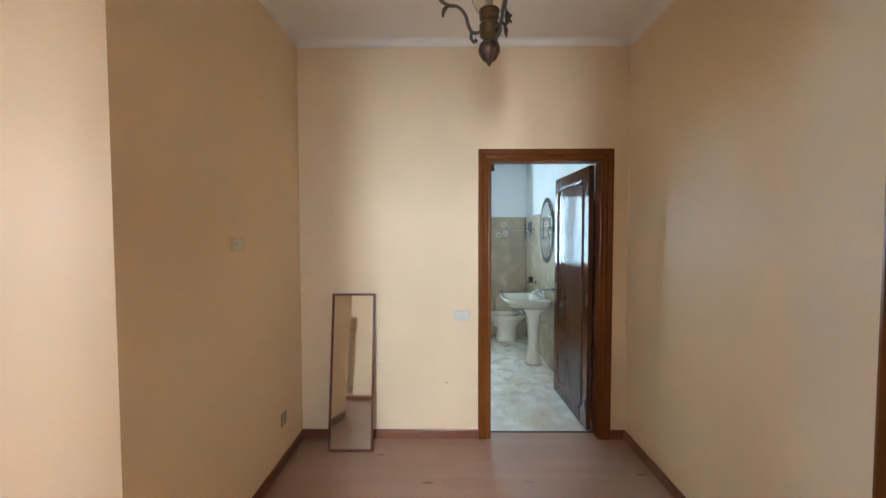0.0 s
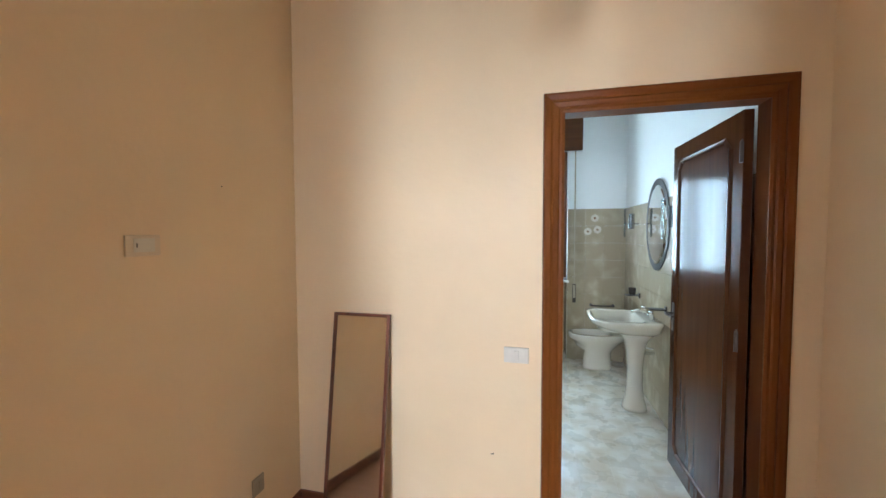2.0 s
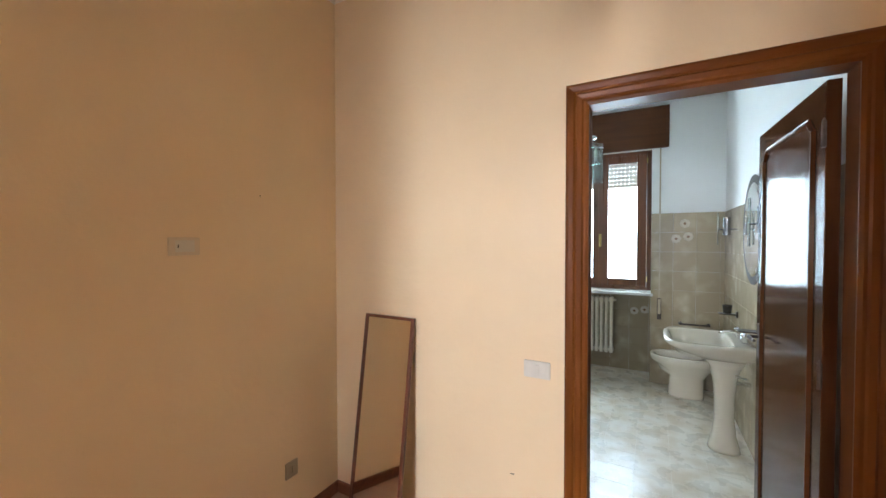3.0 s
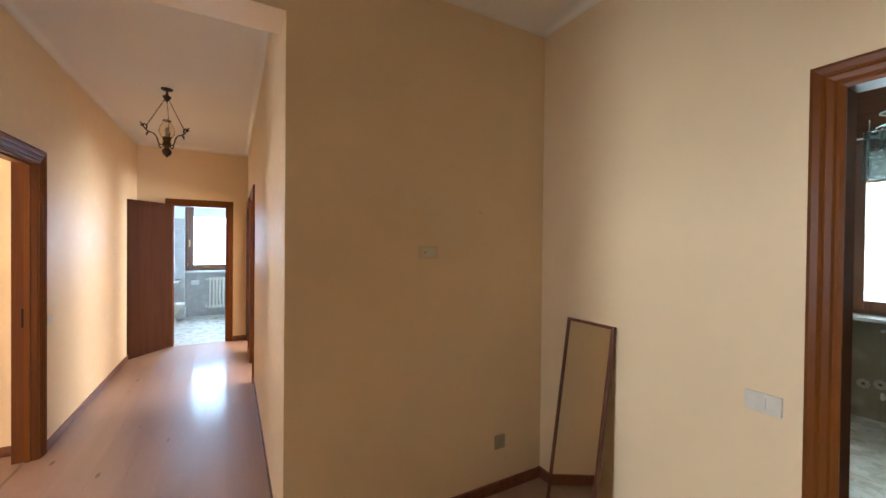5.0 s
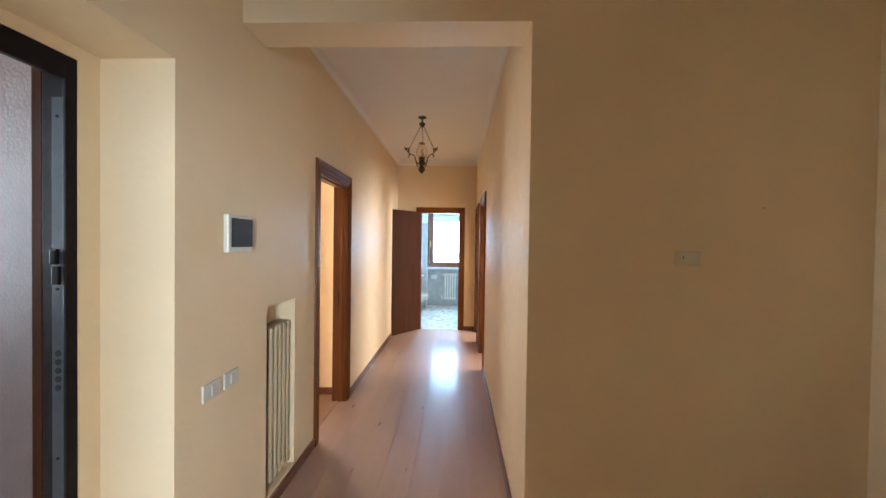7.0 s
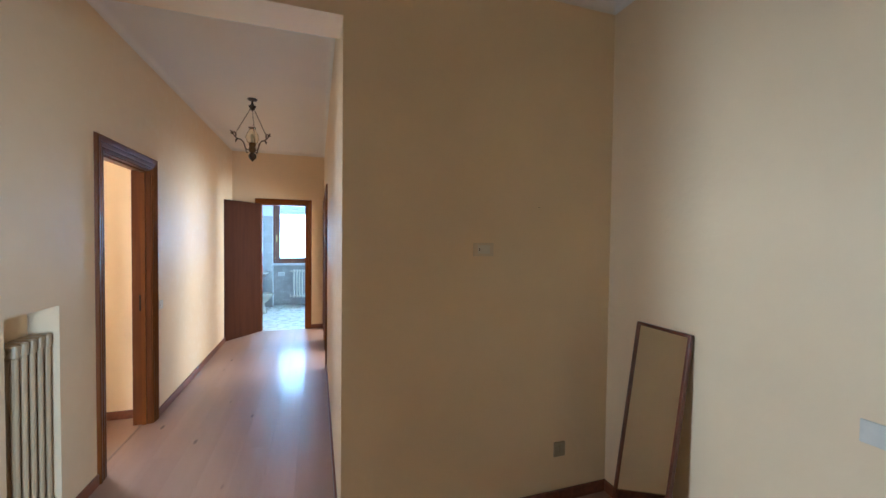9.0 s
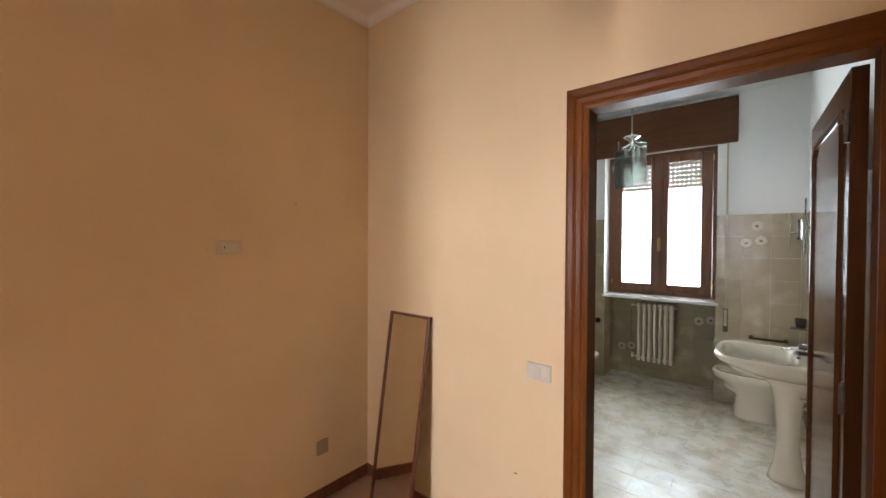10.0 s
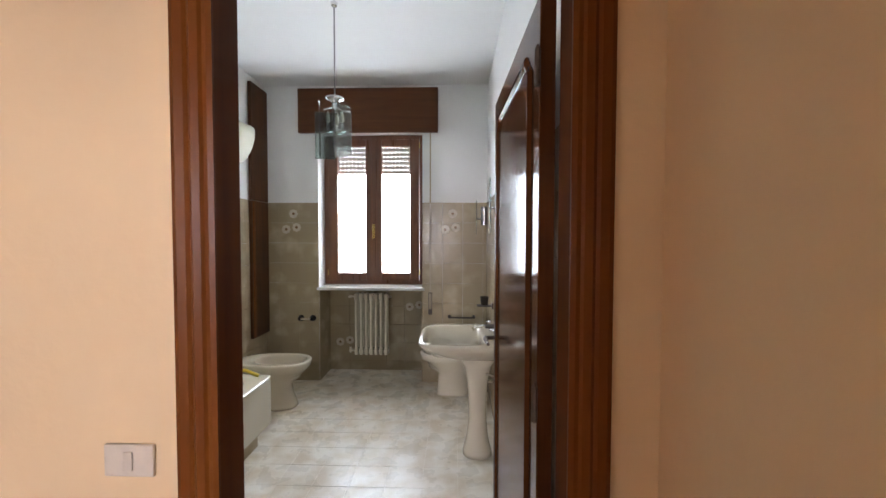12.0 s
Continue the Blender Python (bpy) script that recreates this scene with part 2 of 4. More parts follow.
M_CHROME = material("chrome", (0.75, 0.75, 0.75), 0.12, 1.0, var=0.03)
M_GUN = material("dark_chrome", (0.28, 0.28, 0.28), 0.2, 1.0, var=0.05)
M_BRASS = material("worn_brass", (0.62, 0.42, 0.14), 0.28, 1.0, var=0.12, scale=30)
M_BRONZE = material("aged_bronze", (0.075, 0.058, 0.045), 0.45, 0.6, var=0.25, scale=40, bump=0.0008, bump_scale=160)
M_CUP = material("dull_brass", (0.13, 0.078, 0.032), 0.35, 0.85, var=0.2, scale=40)
M_BALL = material("turned_dark_wood", (0.045, 0.018, 0.012), 0.2, var=0.2, scale=30, coat=0.5)
M_PLASTIC = material("ivory_plastic", (0.68, 0.62, 0.50), 0.35, var=0.03, scale=30)
M_GREYPL = material("silver_grey_plastic", (0.66, 0.61, 0.52), 0.3, 0.0, var=0.04, scale=30)
M_OLDPL = material("yellowed_blank_plate", (0.69, 0.56, 0.39), 0.45, var=0.03, scale=30)
M_SOCK = material("brownish_plastic", (0.36, 0.29, 0.19), 0.4, var=0.05, scale=30)
M_WHITEPL = material("white_plastic", (0.78, 0.77, 0.73), 0.35, var=0.02, scale=20)
M_SMOKE = material("smoked_cover", (0.042, 0.034, 0.026), 0.45, coat=0.0, spec=0.08)
M_STEEL = material("blackened_steel", (0.013, 0.010, 0.010), 0.5, 0.0, var=0.2, scale=20, spec=0.08)
M_STRIKE = material("galvanised_strike_plate", (0.035, 0.038, 0.045), 0.5, 0.2, var=0.1, scale=30)
M_DARK = material("dark_gap", (0.01, 0.01, 0.01), 0.9)
M_SHUT = material("white_roller_slat", (0.70, 0.66, 0.60), 0.5, var=0.04, scale=12)
M_YELLOW = material("yellow_hose", (0.75, 0.55, 0.04), 0.4)
M_STRAP = material("beige_shutter_strap", (0.46, 0.38, 0.27), 0.8, bump=0.0005, bump_scale=400)
M_MIRROR = material("silvered_mirror", (0.86, 0.88, 0.86), 0.015, 1.0, var=0.0)
M_PANE = glass("window_glass", (0.97, 1, 0.99))
M_GREEN = glass("green_tinted_glass", (0.72, 0.80, 0.76), 0.12, thin=False)
M_TEAL = glass("dark_teal_glass", (0.31, 0.39, 0.37), 0.1, thin=False)
M_AMBER = glass("pale_amber_glass", (1.0, 0.97, 0.88), 0.08, thin=False)
M_OPAL = material("opal_glass_shade", (0.55, 0.54, 0.42), 0.38, var=0.03, scale=10, coat=0.1)


def translucent(mat, color, share):
    """Thin plastic that lets part of the daylight through."""
    nt = mat.node_tree
    out = next(n for n in nt.nodes if n.type == "OUTPUT_MATERIAL")
    first = out.inputs["Surface"].links[0].from_socket
    tr = nt.nodes.new("ShaderNodeBsdfTranslucent")
    tr.inputs["Color"].default_value = (*color, 1)
    mix = nt.nodes.new("ShaderNodeMixShader")
    mix.inputs[0].default_value = share
    nt.links.new(first, mix.inputs[1])
    nt.links.new(tr.outputs[0], mix.inputs[2])
    nt.links.new(mix.outputs[0], out.inputs["Surface"])


translucent(M_SHUT, (0.60, 0.49, 0.42), 0.11)


# ---- mesh helpers ----
def part(name, bm, mat, parent=None, label="", smooth=False, kind=""):
    """Links a bmesh as one mesh object, under a thing or under a part."""
    me = bpy.data.meshes.new(name)
    bmesh.ops.recalc_face_normals(bm, faces=bm.faces)
    bm.to_mesh(me)
    bm.free()
    for x in (mat if isinstance(mat, (list, tuple)) else [mat]):
        me.materials.append(x)
    if smooth:
        me.shade_smooth()
    ob = new(name, me)
    ob.parent = parent
    return tagged(ob, label, kind=kind)


def thing(name, label="", category="", group="", kind="", at=None):
    ob = tagged(new(name), label, category, group, kind)
    if at is not None:
        ob.matrix_world = at
    return ob


def box(bm, x0, x1, y0, y1, z0, z1, bevel=0.0):
    v = [bm.verts.new((x, y, z)) for x in (x0, x1) for y in (y0, y1) for z in (z0, z1)]
    fs = [bm.faces.new([v[i] for i in q]) for q in ((0, 1, 3, 2), (4, 6, 7, 5), (0, 4, 5, 1), (2, 3, 7, 6), (0, 2, 6, 4), (1, 5, 7, 3))]
    if bevel:
        edges = list({e for f in fs for e in f.edges})
        bmesh.ops.bevel(bm, geom=edges, offset=bevel, segments=2, affect="EDGES", profile=0.5)
    return fs


def boxed(*a, bevel=0.0):
    bm = bmesh.new()
    box(bm, *a, bevel=bevel)
    return bm


def squared(cx, cy, z, rx, ry, n=36, front=2.5, back=9.0):
    """A ring that is round towards -x and square towards +x."""
    out = []
    for i in range(n):
        a = 2 * math.pi * i / n
        c, s = math.cos(a), math.sin(a)
        k = 2 / (back if c > 0 else front)
        out.append((cx + rx * math.copysign(abs(c) ** k, c), cy + ry * math.copysign(abs(s) ** k, s), z))
    return out


def loft(bm, rings, cap0=True, cap1=True):
    """Skins closed rings of equal length."""
    vs = [[bm.verts.new(p) for p in r] for r in rings]
    n = len(vs[0])
    for a, b in zip(vs, vs[1:]):
        for i in range(n):
            bm.faces.new((a[i], a[(i + 1) % n], b[(i + 1) % n], b[i]))
    if cap0:
        bm.faces.new(vs[0])
    if cap1:
        bm.faces.new(vs[-1])
    return vs


def oval(cx, cy, z, rx, ry, n=28, power=2.0):
    """A superellipse ring in a level plane."""
    out = []
    for i in range(n):
        a = 2 * math.pi * i / n
        c, s = math.cos(a), math.sin(a)
        out.append((cx + rx * math.copysign(abs(c) ** (2 / power), c), cy + ry * math.copysign(abs(s) ** (2 / power), s), z))
    return out


def lathe(bm, profile, cx=0, cy=0, n=20):
    loft(bm, [oval(cx, cy, z, max(r, 0.0004), max(r, 0.0004), n) for r, z in profile])


def tube(bm, pts, r, n=8):
    """A round bar along points; r is one radius or one for each point."""
    pts = [Vector(p) for p in pts]
    rs = r if isinstance(r, (list, tuple)) else [r] * len(pts)
    rings = []
    for i, p in enumerate(pts):
        d = (pts[min(i + 1, len(pts) - 1)] - pts[max(i - 1, 0)]).normalized()
        u = d.cross(Vector((0.3, 0.2, 1)) if abs(d.z) < 0.9 else Vector((1, 0.1, 0))).normalized()
        w = d.cross(u)
        rings.append([p + rs[i] * (u * math.cos(a) + w * math.sin(a)) for a in (2 * math.pi * k / n for k in range(n))])
    loft(bm, rings)


def smooth(pts, rs, n=4):
    """Points and radii refined by a Catmull-Rom curve."""
    p = [Vector(q) for q in pts]
    out, ro = [], []
    for i in range(len(p) - 1):
        a, b, c, d = p[max(i - 1, 0)], p[i], p[i + 1], p[min(i + 2, len(p) - 1)]
        for k in range(n):
            t = k / n
            out.append(0.5 * ((2 * b) + (c - a) * t + (2 * a - 5 * b + 4 * c - d) * t * t + (3 * b - a - 3 * c + d) * t ** 3))
            ro.append(rs[i] * (1 - t) + rs[i + 1] * t)
    return out + [p[-1]], ro + [rs[-1]]


def wall(name, axis, c0, c1, a0, a1, z0, z1, openings, mats, skin=None):
    """A thick wall with openings through it. axis: the way it runs, 'x' or 'y'; c0, c1: its two faces; openings: (a, a, z, z)."""
    us = sorted({a0, a1, *[v for o in openings for v in o[:2] if a0 < v < a1]})
    zs = sorted({z0, z1, *[v for o in openings for v in o[2:] if z0 < v < z1]})
    solid = lambda i, j: 0 <= i < len(us) - 1 and 0 <= j < len(zs) - 1 and not any(
        o[0] - 1e-6 <= (us[i] + us[i + 1]) / 2 <= o[1] and o[2] <= (zs[j] + zs[j + 1]) / 2 <= o[3] for o in openings)
    bm = bmesh.new()
    put = (lambda u, c, z: (u, c, z)) if axis == "x" else (lambda u, c, z: (c, u, z))

    def face(ps, k=0):
        f = bm.faces.new([bm.verts.new(put(*p)) for p in ps])
        f.material_index = k
    for i in range(len(us) - 1):
        for j in range(len(zs) - 1):
            if not solid(i, j):
                continue
            u0, u1, w0, w1 = us[i], us[i + 1], zs[j], zs[j + 1]
            face([(u0, c0, w0), (u1, c0, w0), (u1, c0, w1), (u0, c0, w1)], 0)
            face([(u0, c1, w0), (u1, c1, w0), (u1, c1, w1), (u0, c1, w1)], min(1, len(mats) - 1))
            if not solid(i - 1, j):
                face([(u0, c0, w0), (u0, c1, w0), (u0, c1, w1), (u0, c0, w1)])
            if not solid(i + 1, j):
                face([(u1, c0, w0), (u1, c1, w0), (u1, c1, w1), (u1, c0, w1)])
            if not solid(i, j - 1):
                face([(u0, c0, w0), (u1, c0, w0), (u1, c1, w0), (u0, c1, w0)])
            if not solid(i, j + 1):
                face([(u0, c0, w1), (u1, c0, w1), (u1, c1, w1), (u0, c1, w1)])
    bmesh.ops.remove_doubles(bm, verts=bm.verts, dist=1e-5)
    return part(name, bm, mats, kind="structure")


# ---- large structure ----
H = 2.94          # ceiling height
HX1 = 2.42        # east face of the hall
CY0, CY1 = -2.97, -1.58   # corridor faces
EX = -4.91        # end of the corridor
BY0, BY1 = 0.10, 2.92     # bathroom
BX0, BX1 = 0.06, 2.28
TILE_H = 1.79
DX0, DX1, DH = 1.405, 2.227, 2.075    # doorway to the bathroom
RX0, RX1 = -1.804, -1.046               # doorway to the side room

wall("wall_north", "x", 0.0, 0.10, -0.3, HX1 + 0.15, 0, H + 0.1, [(DX0, DX1, -1, DH)], [M_WALL, M_WHITE])
wall("wall_west", "y", -0.23, 0.0, CY1, 0.0, 0, H + 0.1, [], [M_WALL])
wall("wall_east", "y", HX1, HX1 + 0.15, CY0 - 0.38, 0.0, 0, H + 0.1, [(-2.50, -1.735, -1, DH)], [M_WALL])
wall("wall_east_room_east", "y", 5.7, 5.85, -3.9, -0.3, 0, H + 0.1, [(-1.65, -0.40, 0.75, 2.35)], [M_WALL])
wall("wall_east_room_north", "x", -0.4, -0.3, HX1 + 0.15, 5.7, 0, H + 0.1, [], [M_WALL])
wall("wall_east_room_south", "x", -3.9, -3.8, HX1 + 0.15, 5.7, 0, H + 0.1, [], [M_WALL])
part("beam", boxed(-0.23, 0.0, CY0, CY1 - 0.0, 2.587, H + 0.1), M_WALL, kind="structure")
wall("wall_south", "x", CY0 - 0.13, CY0, EX, 0.44, 0, H + 0.1,
     [(RX0, RX1, -1, DH), (-0.623, -0.252, 0.085, 1.167)], [M_WALL])
part("niche_back_wall", boxed(-0.75, -0.10, CY0 - 0.18, CY0 - 0.131, 0, 1.3), M_WALL, kind="structure")
wall("wall_south_entrance", "x", CY0 - 0.286, CY0 - 0.0, 0.44, HX1, 0, H + 0.1, [(0.44, 1.42, -1, 2.205)], [M_WALL])
wall("wall_entrance_return", "x", CY0 - 0.38, CY0 - 0.286, 0.30, HX1, 0, H + 0.1, [(0.523, 1.323, -1, 2.16)], [M_WALL])
part("wall_entrance_reveal", boxed(0.30, 0.44, CY0 - 0.286, CY0 - 0.13, 0, H + 0.1), M_WALL, kind="structure")
wall("wall_corridor_north", "x", CY1, CY1 + 0.12, EX, -0.23, 0, H + 0.1, [(-3.52, -2.78, -1, DH), (-4.78, -4.10, -1, DH)], [M_WALL])
wall("wall_corridor_end", "y", EX - 0.1, EX, CY0 - 0.13, CY1 + 0.12, 0, H + 0.1, [(-2.563, -1.862, -1, 2.08)], [M_WHITE, M_WALL])

# bathroom shell
wall("wall_bathroom_north", "x", BY1, BY1 + 0.40, BX0 - 0.1, BX1 + 0.1, 0, H + 0.1, [(0.60, 1.64, -1, 2.50)], [M_WHITE])
part("wall_under_window", boxed(0.60, 1.64, BY1 + 0.33, BY1 + 0.40, 0, 0.90), M_WHITE, kind="structure")
wall("wall_bathroom_east", "y", BX1, BX1 + 0.1, BY0, BY1, 0, H + 0.1, [], [M_WHITE])
wall("wall_bathroom_west", "y", BX0 - 0.1, BX0, BY0, BY1, 0, H + 0.1, [], [M_WHITE])
# end bathroom shell
wall("wall_end_bathroom_west", "y", -7.55, -7.25, -4.1, -1.2, 0, H + 0.1, [(-2.62, -1.62, -1, 2.50)], [M_WHITE])
part("wall_under_end_window", boxed(-7.55, -7.50, -2.62, -1.62, 0, 0.90), M_WHITE, kind="structure")
wall("wall_end_bathroom_south", "x", -3.3, -3.2, -7.55, EX - 0.1, 0, H + 0.1, [], [M_WHITE])
wall("wall_end_bathroom_north", "x", -1.2, -1.1, -7.55, EX - 0.1, 0, H + 0.1, [], [M_WHITE])
wall("wall_end_bathroom_east", "y", EX - 0.1, EX - 0.0, -4.2, CY0 - 0.13, 0, H + 0.1, [], [M_WHITE])
# side room shell
wall("wall_side_room_west", "y", -2.15, -1.95, -6.9, CY0 - 0.13, 0, H + 0.1, [(-4.90, -3.50, 0.95, 2.40)], [M_WALL])
wall("wall_side_room_east", "y", 0.06, 0.16, -6.9, CY0 - 0.181, 0, H + 0.1, [], [M_WALL])
wall("wall_side_room_south", "x", -6.9, -6.7, -2.15, 0.16, 0, H + 0.1, [], [M_WALL])
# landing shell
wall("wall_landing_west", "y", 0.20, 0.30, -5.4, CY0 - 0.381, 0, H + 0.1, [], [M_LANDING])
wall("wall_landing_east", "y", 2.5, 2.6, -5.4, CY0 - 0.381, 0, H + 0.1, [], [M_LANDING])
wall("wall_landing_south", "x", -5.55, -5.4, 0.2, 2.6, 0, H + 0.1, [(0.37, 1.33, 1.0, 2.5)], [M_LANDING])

for nm, (x0, x1, y0, y1), mt in (("hall", (0.0, HX1, CY0, 0), M_CEIL), ("corridor", (EX, -0.23, CY0, CY1), M_CEIL),
                                 ("bathroom", (BX0, BX1, BY0, BY1), M_WHITE), ("end_bathroom", (-7.25, EX - 0.1, -4.1, -1.2), M_WHITE),
                                 ("side_room", (-1.95, 0.06, -6.7, CY0 - 0.13), M_CEIL), ("east_room", (HX1 + 0.15, 5.7, -3.8, -0.4), M_CEIL), ("north_room", (-6.0, -2.4, CY1 + 0.12, 1.5), M_CEIL), ("landing", (0.3, 2.5, -5.4, CY0 - 0.38), M_CEIL)):
    part("ceiling_" + nm, boxed(x0, x1, y0, y1, H, H + 0.08), mt, kind="structure")
part("roof_slab", boxed(-8.2, 6.4, -7.6, 4.0, H + 0.1, H + 0.2), M_DARK, kind="structure")
part("ground_slab", boxed(-8.2, 6.4, -7.6, 4.0, -0.2, -0.03), M_DARK, kind="structure")
wall("wall_room_north_of_corridor", "y", -2.4, -2.3, CY1 + 0.12, 1.5, 0, H + 0.1, [], [M_WALL])
wall("wall_room_north_end", "x", 1.5, 1.6, -6.0, -2.3, 0, H + 0.1, [(-5.2, -2.6, 0.75, 2.35)], [M_WALL])
wall("wall_room_north_west", "y", -6.1, -6.0, -1.1, 1.5, 0, H + 0.1, [], [M_WALL])

floor = part("floor", boxed(EX, HX1, CY0 - 0.13, 0.06, -0.03, -0.006), M_JOINT, kind="structure")
floor_room = part("floor_side_room", boxed(-1.95, 0.06, -6.7, CY0 - 0.13, -0.03, -0.002), M_PLANK, kind="structure")
part("floor_east_room", boxed(HX1, 5.7, -3.8, -0.4, -0.03, -0.002), M_PLANK, kind="structure")
part("floor_north_room", boxed(-6.0, -2.4, CY1 + 0.0, 1.5, -0.03, -0.002), M_PLANK, kind="structure")
floor_bath = part("floor_bathroom", boxed(BX0, BX1, 0.06, 3.25, -0.03, -0.0012), M_GROUT, kind="structure")
floor_end = part("floor_end_bathroom", boxed(-7.50, EX, -4.1, -1.2, -0.03, -0.0012), M_GROUT, kind="structure")
part("floor_landing", boxed(0.3, 2.5, -5.4, CY0 - 0.15, -0.03, -0.002), M_STONE, kind="structure")
part("threshold_strip", boxed(DX0, DX1, 0.085, 0.105, -0.005, 0.004, bevel=0.001), M_BRONZE, kind="structure")

part("threshold_strip", boxed(RX0 + 0.02, RX1 - 0.02, CY0 - 0.080, CY0 - 0.066, -0.002, 0.0025, bevel=0.001), M_JOINT, kind="structure")


def cove(name, pts, mat):
    """A small quarter-round plaster cove along a closed or open run in the ceiling corner; pts with inward normals handled by mitre."""
    bm = bmesh.new()
    for (x0, y0), (x1, y1), (nx, ny) in pts:
        c = 0.045
        prof = [(0.0, -c - 0.004)] + [(c - c * math.cos(k * math.pi / 16), -c + c * math.sin(k * math.pi / 16)) for k in range(9)] + [(c + 0.004, 0.0005)]
        a = [bm.verts.new((x0 + nx * u, y0 + ny * u, H - 0.001 + w)) for u, w in prof]
        b = [bm.verts.new((x1 + nx * u, y1 + ny * u, H - 0.001 + w)) for u, w in prof]
        for i in range(len(prof) - 1):
            bm.faces.new((a[i], a[i + 1], b[i + 1], b[i]))
    return part(name, bm, mat, kind="structure", smooth=True)


cove("cove_hall", [((0, 0), (HX1, 0), (0, -1)), ((0, CY1), (0, 0), (1, 0)), ((HX1, CY0), (HX1, 0), (-1, 0)),
                   ((0, CY0), (HX1, CY0), (0, 1))], M_CEIL)
cove("cove_corridor", [((EX, CY0), (-0.23, CY0), (0, 1)), ((EX, CY1), (-0.23, CY1), (0, -1)), ((EX, CY0), (EX, CY1), (1, 0))], M_CEIL)


def baseboard(name, x0, x1, y0, y1):
    return part(name, boxed(x0, x1, y0, y1, 0, 0.07, bevel=0.004), M_BASE, kind="structure")


T = 0.014
baseboard("baseboard", T, 1.33, -T, 0)
baseboard("baseboard", 2.312, HX1 - T, -T, 0)
baseboard("baseboard", 0, T, CY1 + 0.001, 0)
baseboard("baseboard", HX1 - T, HX1, -1.61, 0)
baseboard("baseboard", HX1 - T, HX1, CY0 + T, -2.60)
baseboard("baseboard", -0.96, 0.44, CY0, CY0 + T)
baseboard("baseboard", EX + T, -1.89, CY0, CY0 + T)
baseboard("baseboard", -2.68, 0, CY1 - T, CY1)
baseboard("baseboard", -4.0, -3.62, CY1 - T, CY1)
baseboard("baseboard", EX, EX + T, CY0, -2.65)
baseboard("baseboard", EX, EX + T, -1.78, CY1)
baseboard("baseboard", -1.95, -1.936, -6.7, CY0 - 0.13)
baseboard("baseboard", -1.936, 0.06, -6.7, -6.686)

# ---- doors ----
CASE = [(-0.012, 0.0), (-0.012, 0.008), (0.0, 0.011), (0.010, 0.009), (0.017, 0.014), (0.034, 0.017), (0.042, 0.012),
        (0.050, 0.017), (0.069, 0.020), (0.079, 0.017), (0.083, 0.0)]


def casing(parent, w, h, mat_side=M_CASING, mat_head=M_HEAD, side=-1, y=0.0):
    """Moulded architrave round an opening from x 0 to w, standing off the wall towards side."""
    n = len(CASE)
    for name, ends, mat in (("casing_side", (lambda u: (-u, 0), lambda u: (-u, h + u)), mat_side),
                            ("casing_head", (lambda u: (-u, h + u), lambda u: (w + u, h + u)), mat_head),
                            ("casing_side", (lambda u: (w + u, h + u), lambda u: (w + u, 0)), mat_side)):
        bm = bmesh.new()
        a, b = ([bm.verts.new((f(u)[0], y + side * d, f(u)[1])) for u, d in CASE] for f in ends)
        for i in range(n):
            bm.faces.new((a[i], a[(i + 1) % n], b[(i + 1) % n], b[i]))
        bm.faces.new(a)
        bm.faces.new(b)
        part(name, bm, mat, parent)


def jambs(parent, w, h, depth, rebate=True, t=0.02):
    """Lining boards in the opening, with a stop."""
    part("jamb", boxed(0, t, 0, depth, 0, h), M_JAMB, parent)
    part("jamb", boxed(w - t, w, 0, depth, 0, h), M_JAMB, parent)
    part("jamb_head", boxed(t, w - t, 0, depth, h - t, h), M_HEAD, parent)
    if rebate:
        bm = bmesh.new()
        box(bm, t, t + 0.012, 0.035, 0.065, 0, h - t)
        box(bm, w - t - 0.012, w - t, 0.035, 0.065, 0, h - t)
        box(bm, t, w - t, 0.035, 0.065, h - t - 0.012, h - t)
        part("door_stop", bm, M_CASING, parent)


def lever(parent, x, z, side, flip=1, mat=M_BRONZE, y=0.0):
    bm = bmesh.new()
    box(bm, x - 0.018, x + 0.018, y, y + side * 0.006, z - 0.11, z + 0.07, bevel=0.0015)
    tube(bm, [(x, y, z), (x, y + side * 0.045, z)], 0.009)
    tube(bm, [(x, y + side * 0.045, z), (x + flip * 0.03, y + side * 0.050, z + 0.002), (x + flip * 0.08, y + side * 0.046, z - 0.003), (x + flip * 0.12, y + side * 0.048, z + 0.003)], [0.010, 0.010, 0.008, 0.007])
    return part("handle", bm, mat, parent, "bronze lever handle on a long plate")


def moulding_path(w, h, inset=0.10, notch=0.035):
    """Outline of a raised panel with notched corners."""
    x0, x1, z0, z1 = inset, w - inset, inset + 0.02, h - inset - 0.005
    k = notch
    pts = []
    for cx, cz, sx, sz in ((x0, z0, 1, 1), (x1, z0, -1, 1), (x1, z1, -1, -1), (x0, z1, 1, -1)):
        arc = [(cx, cz + sz * k * 1.35), (cx + sx * k * 0.35, cz + sz * k * 1.2), (cx + sx * k * 0.8, cz + sz * k * 0.8), (cx + sx * k * 1.2, cz + sz * k * 0.35), (cx + sx * k * 1.35, cz)]
        pts += arc if sx * sz > 0 else arc[::-1]
    return pts


